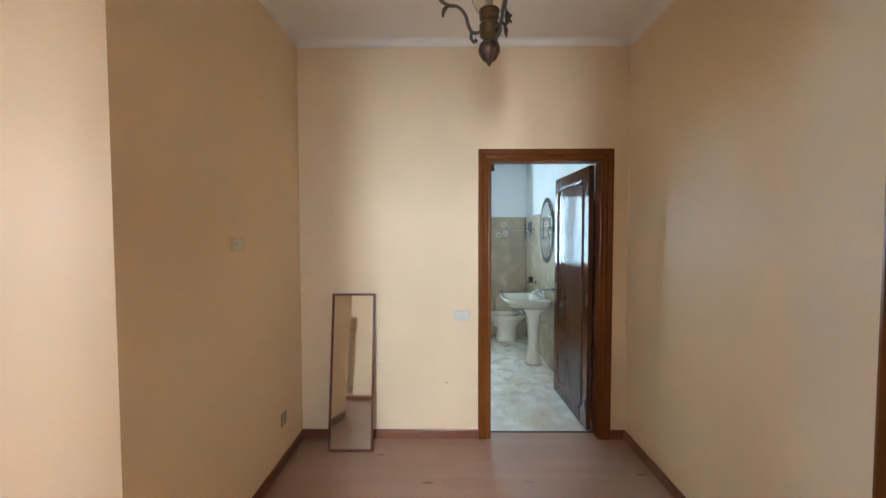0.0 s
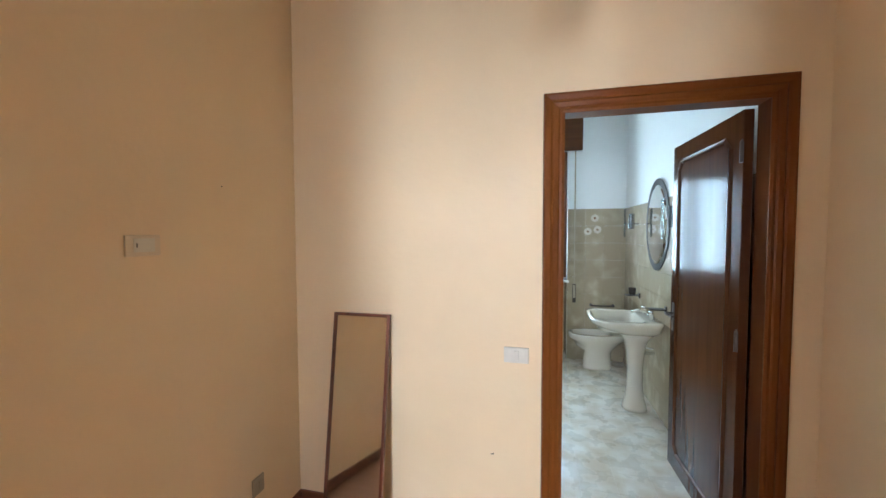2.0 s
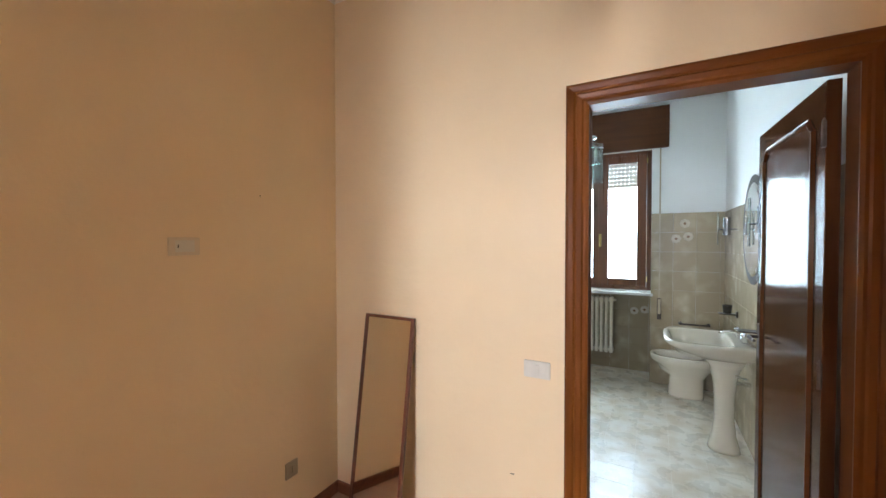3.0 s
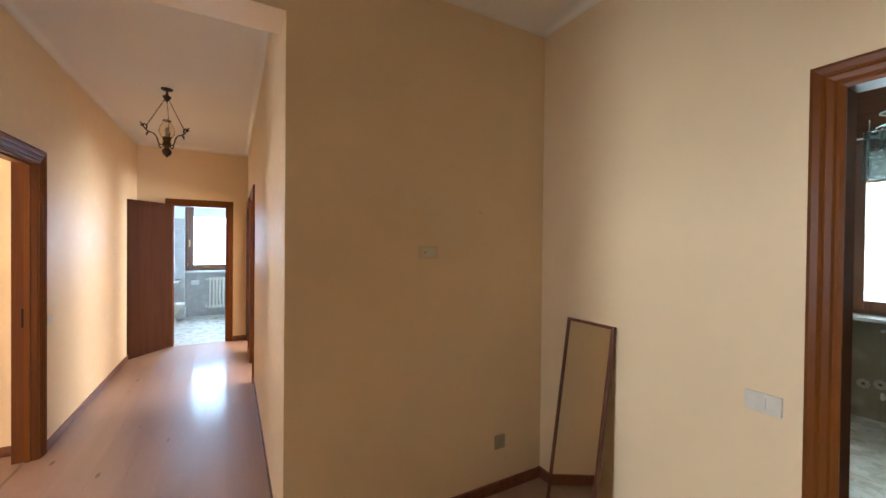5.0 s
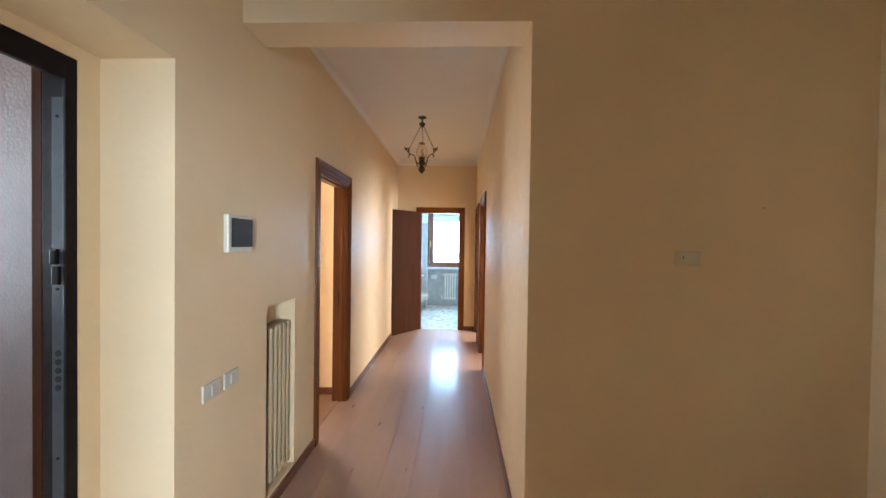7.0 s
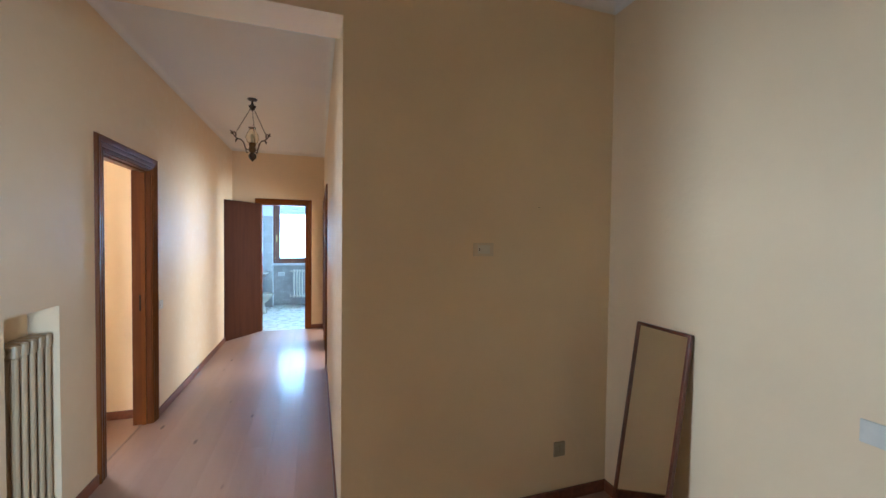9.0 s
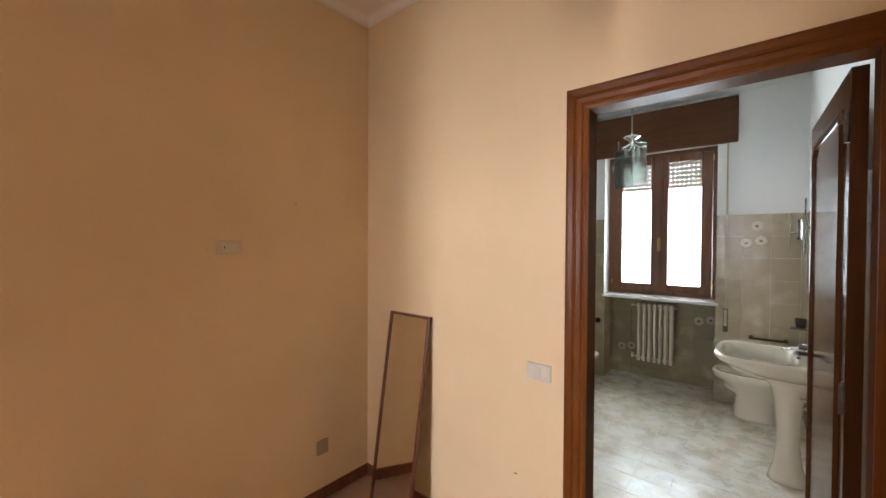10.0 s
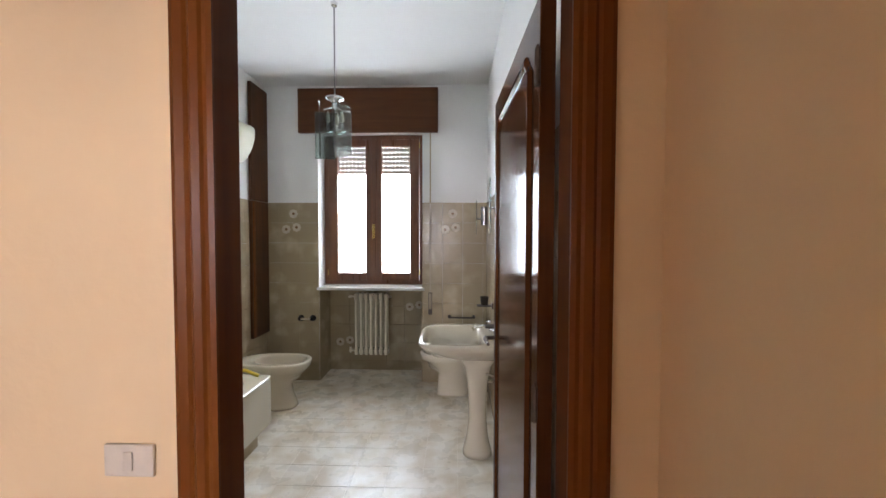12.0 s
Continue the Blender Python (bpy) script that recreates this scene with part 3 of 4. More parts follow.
def door_leaf(parent, w, h, mat, both=True):
    """A leaf from its hinge at x 0 to w, 4 cm thick, with notched moulded panels on its faces."""
    leaf = part("leaf", boxed(0, w, 0, 0.04, 0.008, h, bevel=0.003), mat, parent)
    for side, y in ((-1, 0.0), (1, 0.04))[:2 if both else 1]:
        pts = moulding_path(w, h)
        bm = bmesh.new()
        prof = [(-0.014, 0), (-0.010, 0.006), (-0.004, 0.004), (0, 0.010), (0.008, 0.009), (0.014, 0)]
        cen = Vector((w / 2, h / 2))
        rings = []
        n = len(pts)
        for i in range(n):
            p, q, r = (Vector(pts[(i + k) % n]) for k in (-1, 0, 1))
            d = (r - p).normalized()
            nrm = Vector((-d.y, d.x))
            rings.append([(q.x + nrm.x * u, y + side * dd, q.y + nrm.y * u) for u, dd in prof])
        vs = [[bm.verts.new(v) for v in r] for r in rings]
        for i in range(n):
            a, b = vs[i], vs[(i + 1) % n]
            for k in range(len(prof) - 1):
                bm.faces.new((a[k], a[k + 1], b[k + 1], b[k]))
        part("panel_moulding", bm, mat, leaf)
    return leaf


def hinges(parent, x, y, h):
    for z in (0.20, h * 0.505, h - 0.17):
        bm = bmesh.new()
        tube(bm, [(x, y, z - 0.045), (x, y, z + 0.045)], 0.008)
        tube(bm, [(x, y, z + 0.045), (x, y, z + 0.056)], [0.006, 0.003])
        part("hinge", bm, M_BRONZE, parent, "small bronze hinge")


# doorway to the bathroom: open leaf turned inwards
d = thing("door_1", "dark panelled wooden door standing open in a reddish-brown moulded frame", "door", kind="structure", at=pose(DX0, 0, 0))
casing(d, DX1 - DX0, DH)
jambs(d, DX1 - DX0, DH, 0.10, rebate=False, t=0.010)
leaf = thing("leaf_hinged")
leaf.parent = d
leaf.matrix_basis = pose(DX1 - DX0 - 0.018, 0.105, 0.0, 0, 0, 91.8)
lf = door_leaf(leaf, 0.805, 2.055, M_LEAF)
lever(lf, 0.75, 1.0, 1, -1, y=0.04)
lever(lf, 0.75, 1.0, -1, -1)
hinges(lf, 0.0, 0.046, 2.04)

# doorway to the side room (its sliding leaf is inside the wall)
d = thing("door_2", "reddish-brown moulded door frame, open to the bright side room", "door", kind="structure", at=pose(RX1, CY0, 0, 0, 0, 180))
casing(d, RX1 - RX0, DH)
jambs(d, RX1 - RX0, DH, 0.13)
bm = bmesh.new()
box(bm, RX1 - RX0 - 0.024, RX1 - RX0 - 0.0195, 0.05, 0.08, 0.93, 1.06, bevel=0.001)
part("strike_plate", bm, M_STEEL, d, "dark metal lock plate")
part("sliding_leaf", boxed(0.005, 0.03, 0.045, 0.085, 0.01, DH - 0.03), M_LEAFMID, d, "edge of the sliding door, pushed into the wall")

d = thing("door_7", "reddish-brown moulded door frame to the east room", "door", kind="structure", at=pose(HX1, -1.735, 0, 0, 0, -90))
casing(d, 0.765, DH)
jambs(d, 0.765, DH, 0.15)

# doors on the other side of the corridor, open inwards
for k, (x0, x1) in enumerate(((-3.52, -2.78), (-4.78, -4.10))):
    d = thing("door_%d" % (3 + k), "dark brown wooden door standing open in a moulded frame", "door", kind="structure", at=pose(x0, CY1, 0))
    casing(d, x1 - x0, DH)
    jambs(d, x1 - x0, DH, 0.12, rebate=False)
    g = thing("leaf_hinged")
    g.parent = d
    g.matrix_basis = pose(0.02, 0.14, 0, 0, 0, 86)
    lf = door_leaf(g, x1 - x0 - 0.05, DH - 0.03, M_LEAF)
    lever(lf, x1 - x0 - 0.10, 1.0, -1, -1)

# end of the corridor: leaf open into the corridor
d = thing("door_5", "brown wooden door, wide open against the corridor wall, scuffed", "door", kind="structure", at=pose(EX, -2.563, 0, 0, 0, 90))
casing(d, 0.701, 2.08)
jambs(d, 0.701, 2.08, 0.1, rebate=False)
g = thing("leaf_hinged")
g.parent = d
g.matrix_basis = pose(0.012, -0.035, 0, 0, 0, -127)
lf = part("leaf", boxed(0, 0.685, -0.04, 0, 0.008, 2.075, bevel=0.003), M_LEAFMID, g)
lever(lf, 0.62, 1.0, -1, -1, y=-0.04)

# armoured entrance door: dark steel frame and the open leaf
d = thing("door_6", "black steel frame of the armoured entrance door with a galvanised strike plate", "door", kind="structure", at=pose(0.523, CY0 - 0.286, 0))
w = 0.80
bm = bmesh.new()
box(bm, 0.0, 0.039, -0.016, -0.002, 0, 2.16, bevel=0.003)
box(bm, 0.0, 0.03, -0.10, -0.0165, 0, 2.16, bevel=0.003)
part("frame_post", bm, M_STEEL, d)
bm = bmesh.new()
box(bm, w - 0.039, w, -0.016, -0.002, 0, 2.16, bevel=0.003)
box(bm, w - 0.03, w, -0.10, -0.0165, 0, 2.16, bevel=0.003)
part("frame_post", bm, M_STEEL, d)
bm = bmesh.new()
box(bm, 0.039, w - 0.039, -0.016, -0.002, 2.08, 2.16, bevel=0.003)
box(bm, 0.03, w - 0.03, -0.10, -0.0165, 2.11, 2.16, bevel=0.003)
part("frame_head", bm, M_STEEL, d)
strike = part("strike_plate", boxed(0.0301, 0.034, -0.060, -0.019, 0.25, 2.02, bevel=0.001), M_STRIKE, d)
bm = bmesh.new()
for z in (1.017, 1.047, 1.077, 1.107, 1.137):
    tube(bm, [(0.030, -0.038, z), (0.0352, -0.038, z)], 0.011, 12)
part("bolt_hole", bm, M_DARK, strike, "row of round bolt holes")
part("latch", boxed(0.034, 0.044, -0.054, -0.026, 1.375, 1.44, bevel=0.004), M_STEEL, strike)
part("latch", boxed(0.034, 0.048, -0.058, -0.030, 1.445, 1.50, bevel=0.006), M_STEEL, strike)
for z in (0.77, 1.36, 1.954):
    bm = bmesh.new()
    tube(bm, [(0.034, -0.040, z), (0.0362, -0.040, z)], 0.005, 10)
    part("screw", bm, M_STEEL, strike)
part("stop_strip", boxed(0.0, 0.03, -0.138, -0.1005, 0, 2.16, bevel=0.002), M_LEAFMID, d)
lf = part("leaf", boxed(0, 0.76, 0, 0.065, 0.02, 2.08, bevel=0.004), M_STEEL, d)
lf.matrix_basis = pose(w - 0.02, 0.06, 0, 0, 0, 35)
part("inner_panel", boxed(0.02, 0.74, 0.066, 0.074, 0.04, 2.06, bevel=0.003), M_LEAF, lf)
lever(lf, 0.69, 1.0, 1, -1, M_BRASS, y=0.074)
part("stone_step", boxed(0.30, 1.3, -5.4, -4.1, 0.0, 0.17, bevel=0.006), M_STONE, kind="structure")

# ---- windows ----


def window(name, label, w, h, at, leaves=2):
    """A one- or two-leaf wooden window, its inner face towards local -y, from x 0 to w and z 0 to h."""
    win = thing(name, label, "window", kind="structure", at=at)
    fr = 0.045
    bm = bmesh.new()
    box(bm, 0, fr, 0, 0.06, 0, h, bevel=0.003)
    box(bm, w - fr, w, 0, 0.06, 0, h, bevel=0.003)
    box(bm, fr, w - fr, 0, 0.06, 0, fr, bevel=0.003)
    box(bm, fr, w - fr, 0, 0.06, h - fr, h, bevel=0.003)
    part("window_frame", bm, M_FRAME, win)
    mid = w / 2
    for x0, x1 in ((fr, mid), (mid, w - fr)) if leaves == 2 else ((fr, w - fr),):
        bm = bmesh.new()
        s = 0.075
        sl, sr = (0.098 if x0 == fr else 0.082), (0.098 if x1 == w - fr else 0.082)
        for q in ((x0 + .002, x0 + sl, -0.016, 0.045, fr, h - fr), (x1 - sr, x1 - .002, -0.016, 0.045, fr, h - fr),
                  (x0 + sl, x1 - sr, -0.014, 0.045, fr, fr + s), (x0 + sl, x1 - sr, -0.014, 0.045, h - fr - s, h - fr)):
            box(bm, *q, bevel=0.006)
        sash = part("sash", bm, M_FRAME, win)
        pane = part("pane", boxed(x0 + s - .005, x1 - s + .005, 0.012, 0.018, fr + s - .005, h - fr - s + .005), M_PANE, sash)
        pane.visible_shadow = False
    for x in (0.022, w - 0.022):
        for z in (0.10, h - 0.14):
            bm = bmesh.new()
            tube(bm, [(x + 0.02 * (1 if x < mid else -1), -0.022, z), (x + 0.02 * (1 if x < mid else -1), -0.022, z + 0.055)], 0.006)
            part("hinge", bm, M_BRASS, win, "small brass hinge")
    if leaves == 2:
        part("meeting_strip", boxed(mid - 0.018, mid + 0.018, -0.0215, -0.0165, fr + 0.002, h - fr - 0.002, bevel=0.002), M_FRAME, win)
    bm = bmesh.new()
    zc = h * 0.36
    mid = mid if leaves == 2 else fr + 0.03
    box(bm, mid - 0.014, mid + 0.014, -0.028, -0.0218, zc - 0.07, zc + 0.07, bevel=0.003)
    tube(bm, [(mid, -0.02, zc + 0.04), (mid, -0.05, zc + 0.04), (mid + 0.004, -0.055, zc), (mid, -0.05, zc - 0.08)], [0.008, 0.008, 0.007, 0.006])
    part("handle", bm, M_BRASS, win, "brass window handle")
    return win


def shutter(name, w, z0, z1, at):
    """A half-lowered roller shutter of bowed slats."""
    sh = thing(name, "whitish roller shutter, lowered a little, with light between its slats", "roller shutter", at=at)
    z = z0
    while z < z1:
        bm = bmesh.new()
        pts = [(0.0, 0.0), (0.004, 0.008), (0.005, 0.017), (0.004, 0.027), (0.0, 0.039)]
        a = [bm.verts.new((0, -u, z + v)) for u, v in pts] + [bm.verts.new((0, 0.006 - u, z + v)) for u, v in pts[::-1]]
        b = [bm.verts.new((w, v.co.y, v.co.z)) for v in a]
        n = len(a)
        for i in range(n):
            bm.faces.new((a[i], a[(i + 1) % n], b[(i + 1) % n], b[i]))
        bm.faces.new(a)
        bm.faces.new(b)
        part("slat", bm, M_SHUT, sh, smooth=False)
        bm = bmesh.new()
        x = 0.02
        while x < w - 0.03:
            box(bm, x, x + 0.030, 0.0, 0.004, z + 0.033, z + 0.0475)
            x += 0.042
        part("slat_links", bm, M_SHUT, sh, kind="stuff")
        z += 0.047
    return sh


window("window_1", "reddish-brown two-leaf wooden window with brass handle, over the radiator", 1.04, 1.545, pose(0.60, 3.10, 0.955))
shutter("roller_shutter", 1.04, 2.12, 2.50, pose(0.60, 3.22, 0))
window("window_2", "reddish-brown wooden window of the far bathroom, shutter a little down", 1.0, 1.545, pose(-7.36, -2.62, 0.955, 0, 0, 90), 1)
shutter("roller_shutter", 1.0, 2.06, 2.50, pose(-7.48, -2.62, 0, 0, 0, 90))
part("window_sill", boxed(0.58, 1.66, 2.905, 3.10, 0.915, 0.945, bevel=0.003), M_STONE, kind="structure")
part("outer_sill", boxed(0.60, 1.64, 3.101, 3.36, 0.9005, 0.9545), M_STONE, kind="structure")
part("outer_sill", boxed(-7.60, -7.361, -2.62, -1.62, 0.9005, 0.9545), M_STONE, kind="structure")
part("window_sill", boxed(-7.36, -7.235, -2.64, -1.60, 0.915, 0.945, bevel=0.003), M_STONE, kind="structure")
window("window_3", "brown wooden window of the side room", 1.4, 1.45, pose(-2.07, -4.90, 0.95, 0, 0, 90))
window("window_4", "brown wooden window of the landing", 0.96, 1.5, pose(0.37, -5.45, 1.0) @ pose(0.96, 0, 0, 0, 0, 180))

b = thing("shutter_box", "dark reddish-brown wooden roller shutter box over the bathroom window", "shutter box")
part("front_board", boxed(0.42, 1.795, BY1 - 0.05, BY1 - 0.032, 2.47, 2.90, bevel=0.003), M_BOX, b)
part("bottom_board", boxed(0.425, 1.79, BY1 - 0.031, BY1 - 0.0005, 2.475, 2.49), M_BOX, b)
part("top_board", boxed(0.425, 1.79, BY1 - 0.031, BY1 - 0.0005, 2.885, 2.899), M_BOX, b)
part("end_board", boxed(0.42, 0.436, BY1 - 0.031, BY1 - 0.0005, 2.491, 2.884), M_BOX, b)
part("end_board", boxed(1.779, 1.795, BY1 - 0.031, BY1 - 0.0005, 2.491, 2.884), M_BOX, b)
b = thing("shutter_strap", "beige roller shutter strap running down into its winder by the window", "shutter strap")
part("strap", boxed(1.712, 1.726, BY1 - 0.012, BY1 - 0.0105, 0.82, 2.47), M_STRAP, b)
bm = boxed(1.70, 1.738, BY1 - 0.016, BY1 - 0.0085, 0.68, 0.90, bevel=0.003)
w_ = part("winder_plate", bm, M_BRONZE, b, "dark brown winder plate")
part("winder_slot", boxed(1.706, 1.732, BY1 - 0.020, BY1 - 0.0165, 0.735, 0.892, bevel=0.001), M_STRAP, w_)

p = thing("pipe_cover", "dark wooden cover panel in the bathroom corner, in two lengths", "cover panel")
part("upper_board", boxed(BX0 + 0.009, BX0 + 0.04, 2.60, 2.905, 1.79, 2.87, bevel=0.003), M_PANEL, p)
lo = part("lower_board", boxed(BX0 + 0.009, BX0 + 0.04, 2.60, 2.905, 0.50, 1.785, bevel=0.003), M_PANEL, p)
part("edge_strip", boxed(BX0 + 0.041, BX0 + 0.050, 2.605, 2.64, 0.51, 1.78, bevel=0.002), M_CASING, lo)


# ---- radiators ----
def radiator(label, n, z0, z1, at, pitch=0.058, depth=0.10, mat=M_RAD):
    """Cast-iron column radiator along local x, its back at y 0, front at -depth."""
    r = thing("radiator", label, "radiator", at=at)
    for i in range(n):
        x = (i + 0.5) * pitch
        bm = bmesh.new()
        for y in (-0.018, -depth + 0.018):
            loft(bm, [oval(x, y, z, rx, ry, 10) for z, rx, ry in ((z0 + .02, .012, .010), (z0 + .05, .020, .016), (z0 + .09, .0165, .015),
                                                                     (z1 - .09, .0165, .015), (z1 - .05, .020, .016), (z1 - .02, .012, .010))])
        for z in (z0 + 0.04, z1 - 0.04):
            box(bm, x - 0.020, x + 0.020, -depth, 0, z - 0.035, z + 0.035, bevel=0.012)
            tube(bm, [(x - pitch / 2, -depth / 2, z), (x + pitch / 2, -depth / 2, z)], 0.020, 10)
        part("column", bm, mat, r)
    bm = bmesh.new()
    tube(bm, [(-0.06, -depth / 2, z0 + 0.04), (0, -depth / 2, z0 + 0.04)], 0.009)
    tube(bm, [(-0.045, -depth / 2, z0 + 0.02), (-0.045, -depth / 2, z0 + 0.08)], 0.012)
    tube(bm, [(-0.045, 0.03, z0 + 0.04), (-0.045, -depth / 2, z0 + 0.04)], 0.007)
    part("valve", bm, mat, r)
    bm = bmesh.new()
    tube(bm, [(-0.055, -depth / 2, z1 - 0.04), (0, -depth / 2, z1 - 0.04)], 0.009)
    tube(bm, [(-0.045, -depth / 2 - 0.03, z1 - 0.04), (-0.045, -depth / 2 + 0.02, z1 - 0.04)], 0.014)
    part("lockshield_valve", bm, mat, r)
    bm = bmesh.new()
    tube(bm, [(n * pitch - 0.01, -depth / 2, z1 - 0.04), (n * pitch + 0.025, -depth / 2, z1 - 0.04)], [0.016, 0.010])
    part("bleed_valve", bm, mat, r)
    for x in (0.5 * pitch, (n - 0.5) * pitch):
        part("bracket", boxed(x - 0.008, x + 0.008, -0.02, 0.05, z1 - 0.11, z1 - 0.095), mat, r)
    return r


radiator("cream cast-iron column radiator in the tiled niche under the bathroom window", 7, 0.20, 0.86, pose(0.90, 3.19, 0), pitch=0.0525)
# the recess's shade is in this enamel's colour
radiator("cream column radiator in a recess of the hall wall, the recess's shade in its colour", 5, 0.11, 1.035, pose(-0.335, -3.085, 0, 0, 0, 180), pitch=0.055, mat=M_RADHALL)
radiator("cream column radiator under the far bathroom window", 5, 0.18, 0.82, pose(-7.31, -2.21, 0, 0, 0, 90))

# ---- lamps ----


def chandelier(label, x, y, drop):
    """Bronze three-armed pendant with a turned wooden ball and a glass globe; z 0 is the ball's tip."""
    c = thing("chandelier", label, "pendant lamp", at=pose(x, y, H - drop))
    bm = bmesh.new()
    lathe(bm, [(0, 0.0), (0.006, 0.006), (0.008, 0.012), (0.024, 0.024), (0.036, 0.045), (0.038, 0.058), (0.034, 0.075), (0.020, 0.088), (0, 0.092)], n=28)
    part("ball", bm, M_BALL, c, smooth=True)
    bm = bmesh.new()
    lathe(bm, [(0.012, 0.088), (0.020, 0.094), (0.032, 0.104), (0.034, 0.125), (0.034, 0.140), (0.029, 0.146), (0.029, 0.158), (0.034, 0.163), (0.034, 0.19), (0.026, 0.192), (0.01, 0.193)], n=28)
    part("socket_cup", bm, M_CUP, c, "dull brass cup")
    bm = bmesh.new()
    lathe(bm, [(0.024, 0.175), (0.045, 0.195), (0.060, 0.225), (0.063, 0.25), (0.055, 0.28), (0.038, 0.31), (0.030, 0.33), (0.036, 0.345), (0.0345, 0.345), (0.028, 0.33), (0.036, 0.31), (0.053, 0.28), (0.061, 0.25), (0.058, 0.225), (0.043, 0.196), (0.022, 0.177)], n=28)
    part("globe", bm, M_AMBER, c, "pale amber glass globe", smooth=True)
    bm = bmesh.new()
    lathe(bm, [(0.012, 0.19), (0.013, 0.225), (0.0, 0.228)], n=12)
    lathe(bm, [(0.008, 0.228), (0.018, 0.245), (0.015, 0.27), (0.0, 0.285)], n=12)
    part("bulb", bm, M_OPAL, c, smooth=True)
    for k in range(3):
        a = radians(180 + 120 * k)
        ca, sa = math.cos(a), math.sin(a)
        P = lambda r, z: (r * ca, r * sa, z)
        bm = bmesh.new()
        tube(bm, *smooth([P(0.03, 0.118), P(0.055, 0.115), P(0.070, 0.135), P(0.082, 0.175), P(0.108, 0.203), P(0.140, 0.208), P(0.163, 0.222), P(0.185, 0.245), P(0.207, 0.250)],
                         [0.004, 0.006, 0.006, 0.006, 0.005, 0.006, 0.006, 0.005, 0.006]))
        tube(bm, *smooth([P(0.060, 0.118), P(0.063, 0.098), P(0.052, 0.084), P(0.044, 0.092)], [0.005, 0.005, 0.005, 0.007]))
        tube(bm, *smooth([P(0.140, 0.208), P(0.156, 0.192), P(0.160, 0.168)], [0.004, 0.008, 0.003]))
        tube(bm, *smooth([P(0.163, 0.222), P(0.157, 0.247), P(0.170, 0.268), P(0.184, 0.262), P(0.180, 0.244)], [0.004, 0.006, 0.005, 0.006, 0.004]))
        tube(bm, *smooth([P(0.185, 0.245), P(0.198, 0.268), P(0.210, 0.274)], [0.004, 0.006, 0.005]))
        arm = part("arm", bm, M_BRONZE, c, "curled bronze leaf arm")
        bm = bmesh.new()
        n = 16
        p0, p1 = Vector(P(0.165, 0.25)), Vector(P(0.012, drop - 0.09))
        for i in range(n):
            q0 = p0.lerp(p1, i / n)
            q1 = p0.lerp(p1, (i + 1.1) / n)
            mid = (q0 + q1) / 2
            side = Vector((-sa, ca, 0)) * 0.006 if i % 2 else Vector((ca * .3, sa * .3, 0.01)).normalized() * 0.005
            tube(bm, [q0, mid + side, q1], 0.0018, 5)
            tube(bm, [q0, mid - side, q1], 0.0018, 5)
        part("chain", bm, M_BRONZE, arm)
    bm = bmesh.new()
    lathe(bm, [(0.003, drop - 0.125), (0.012, drop - 0.11), (0.030, drop - 0.085), (0.036, drop - 0.07), (0.014, drop - 0.06), (0.008, drop - 0.03), (0.008, drop - 0.022)], n=20)
    part("hub", bm, M_BRONZE, c)
    bm = bmesh.new()
    lathe(bm, [(0.008, drop - 0.024), (0.045, drop - 0.010), (0.047, drop)], n=24)
    part("ceiling_cap", bm, M_BRONZE, c)
    return c


chandelier("aged bronze pendant lamp with curled arms, amber globe and wooden ball", 1.237, -1.475, 0.827)
chandelier("short-hung aged bronze pendant lamp with wooden ball, over the corridor", -2.455, -2.325, 0.635)

c = thing("bathroom_pendant", "pendant lamp with greenish glass plates on a thin chrome rod", "pendant lamp", at=pose(1.205, 1.545, 0))
bm = bmesh.new()
tube(bm, [(0, 0, 2.33), (0, 0, H - 0.02)], 0.005)
part("rod", bm, M_GUN, c)
bm = bmesh.new()
lathe(bm, [(0.004, H - 0.06), (0.018, H - 0.05), (0.022, H - 0.03), (0.008, H - 0.02), (0.008, H)], n=16)
part("ceiling_cap", bm, M_CHROME, c)
bm = bmesh.new()
lathe(bm, [(0.0, 2.25), (0.012, 2.255), (0.014, 2.285), (0.028, 2.302), (0.056, 2.316), (0.054, 2.324), (0.020, 2.322), (0.006, 2.345)], n=24)
for dx, dy in ((-0.055, -0.045), (0.055, -0.03), (0.0, 0.07)):
    tube(bm, [(0, 0, 2.27), (dx, dy, 2.235)], 0.0035)
tube(bm, [(0.05, -0.02, 2.235), (0.105, -0.03, 2.225)], [0.004, 0.007])
part("hub", bm, M_CHROME, c)
for x, y, turn, w_, z0, z1, mt in ((-0.043, -0.060, 10, 0.120, 1.930, 2.215, M_TEAL), (0.058, -0.045, 55, 0.145, 1.985, 2.265, M_GREEN),
                                   (-0.098, 0.005, 107, 0.11, 1.96, 2.29, M_GREEN), (0.03, 0.075, -14, 0.12, 1.97, 2.26, M_GREEN)):
    o = part("glass_plate", boxed(-w_ / 2, w_ / 2, -0.003, 0.003, z0, z1, bevel=0.002), mt, c, "dark teal glass plate" if mt is M_TEAL else "clear greenish bevelled glass plate")
    o.matrix_basis = pose(x, y, 0, 0, 0, turn)
for dx, dy in ((-0.04, -0.01), (0.045, -0.005), (0.0, 0.045)):
    bm = bmesh.new()
    lathe(bm, [(0.004, 2.105), (0.026, 2.112), (0.028, 2.118), (0.009, 2.122), (0.010, 2.165), (0.0, 2.166)], dx, dy, 16)
    cs = part("candle_cup", bm, M_CHROME, c)
    bm = bmesh.new()
    lathe(bm, [(0.006, 2.166), (0.014, 2.185), (0.011, 2.215), (0.0, 2.24)], dx, dy, 12)
    part("bulb", bm, M_OPAL, cs)

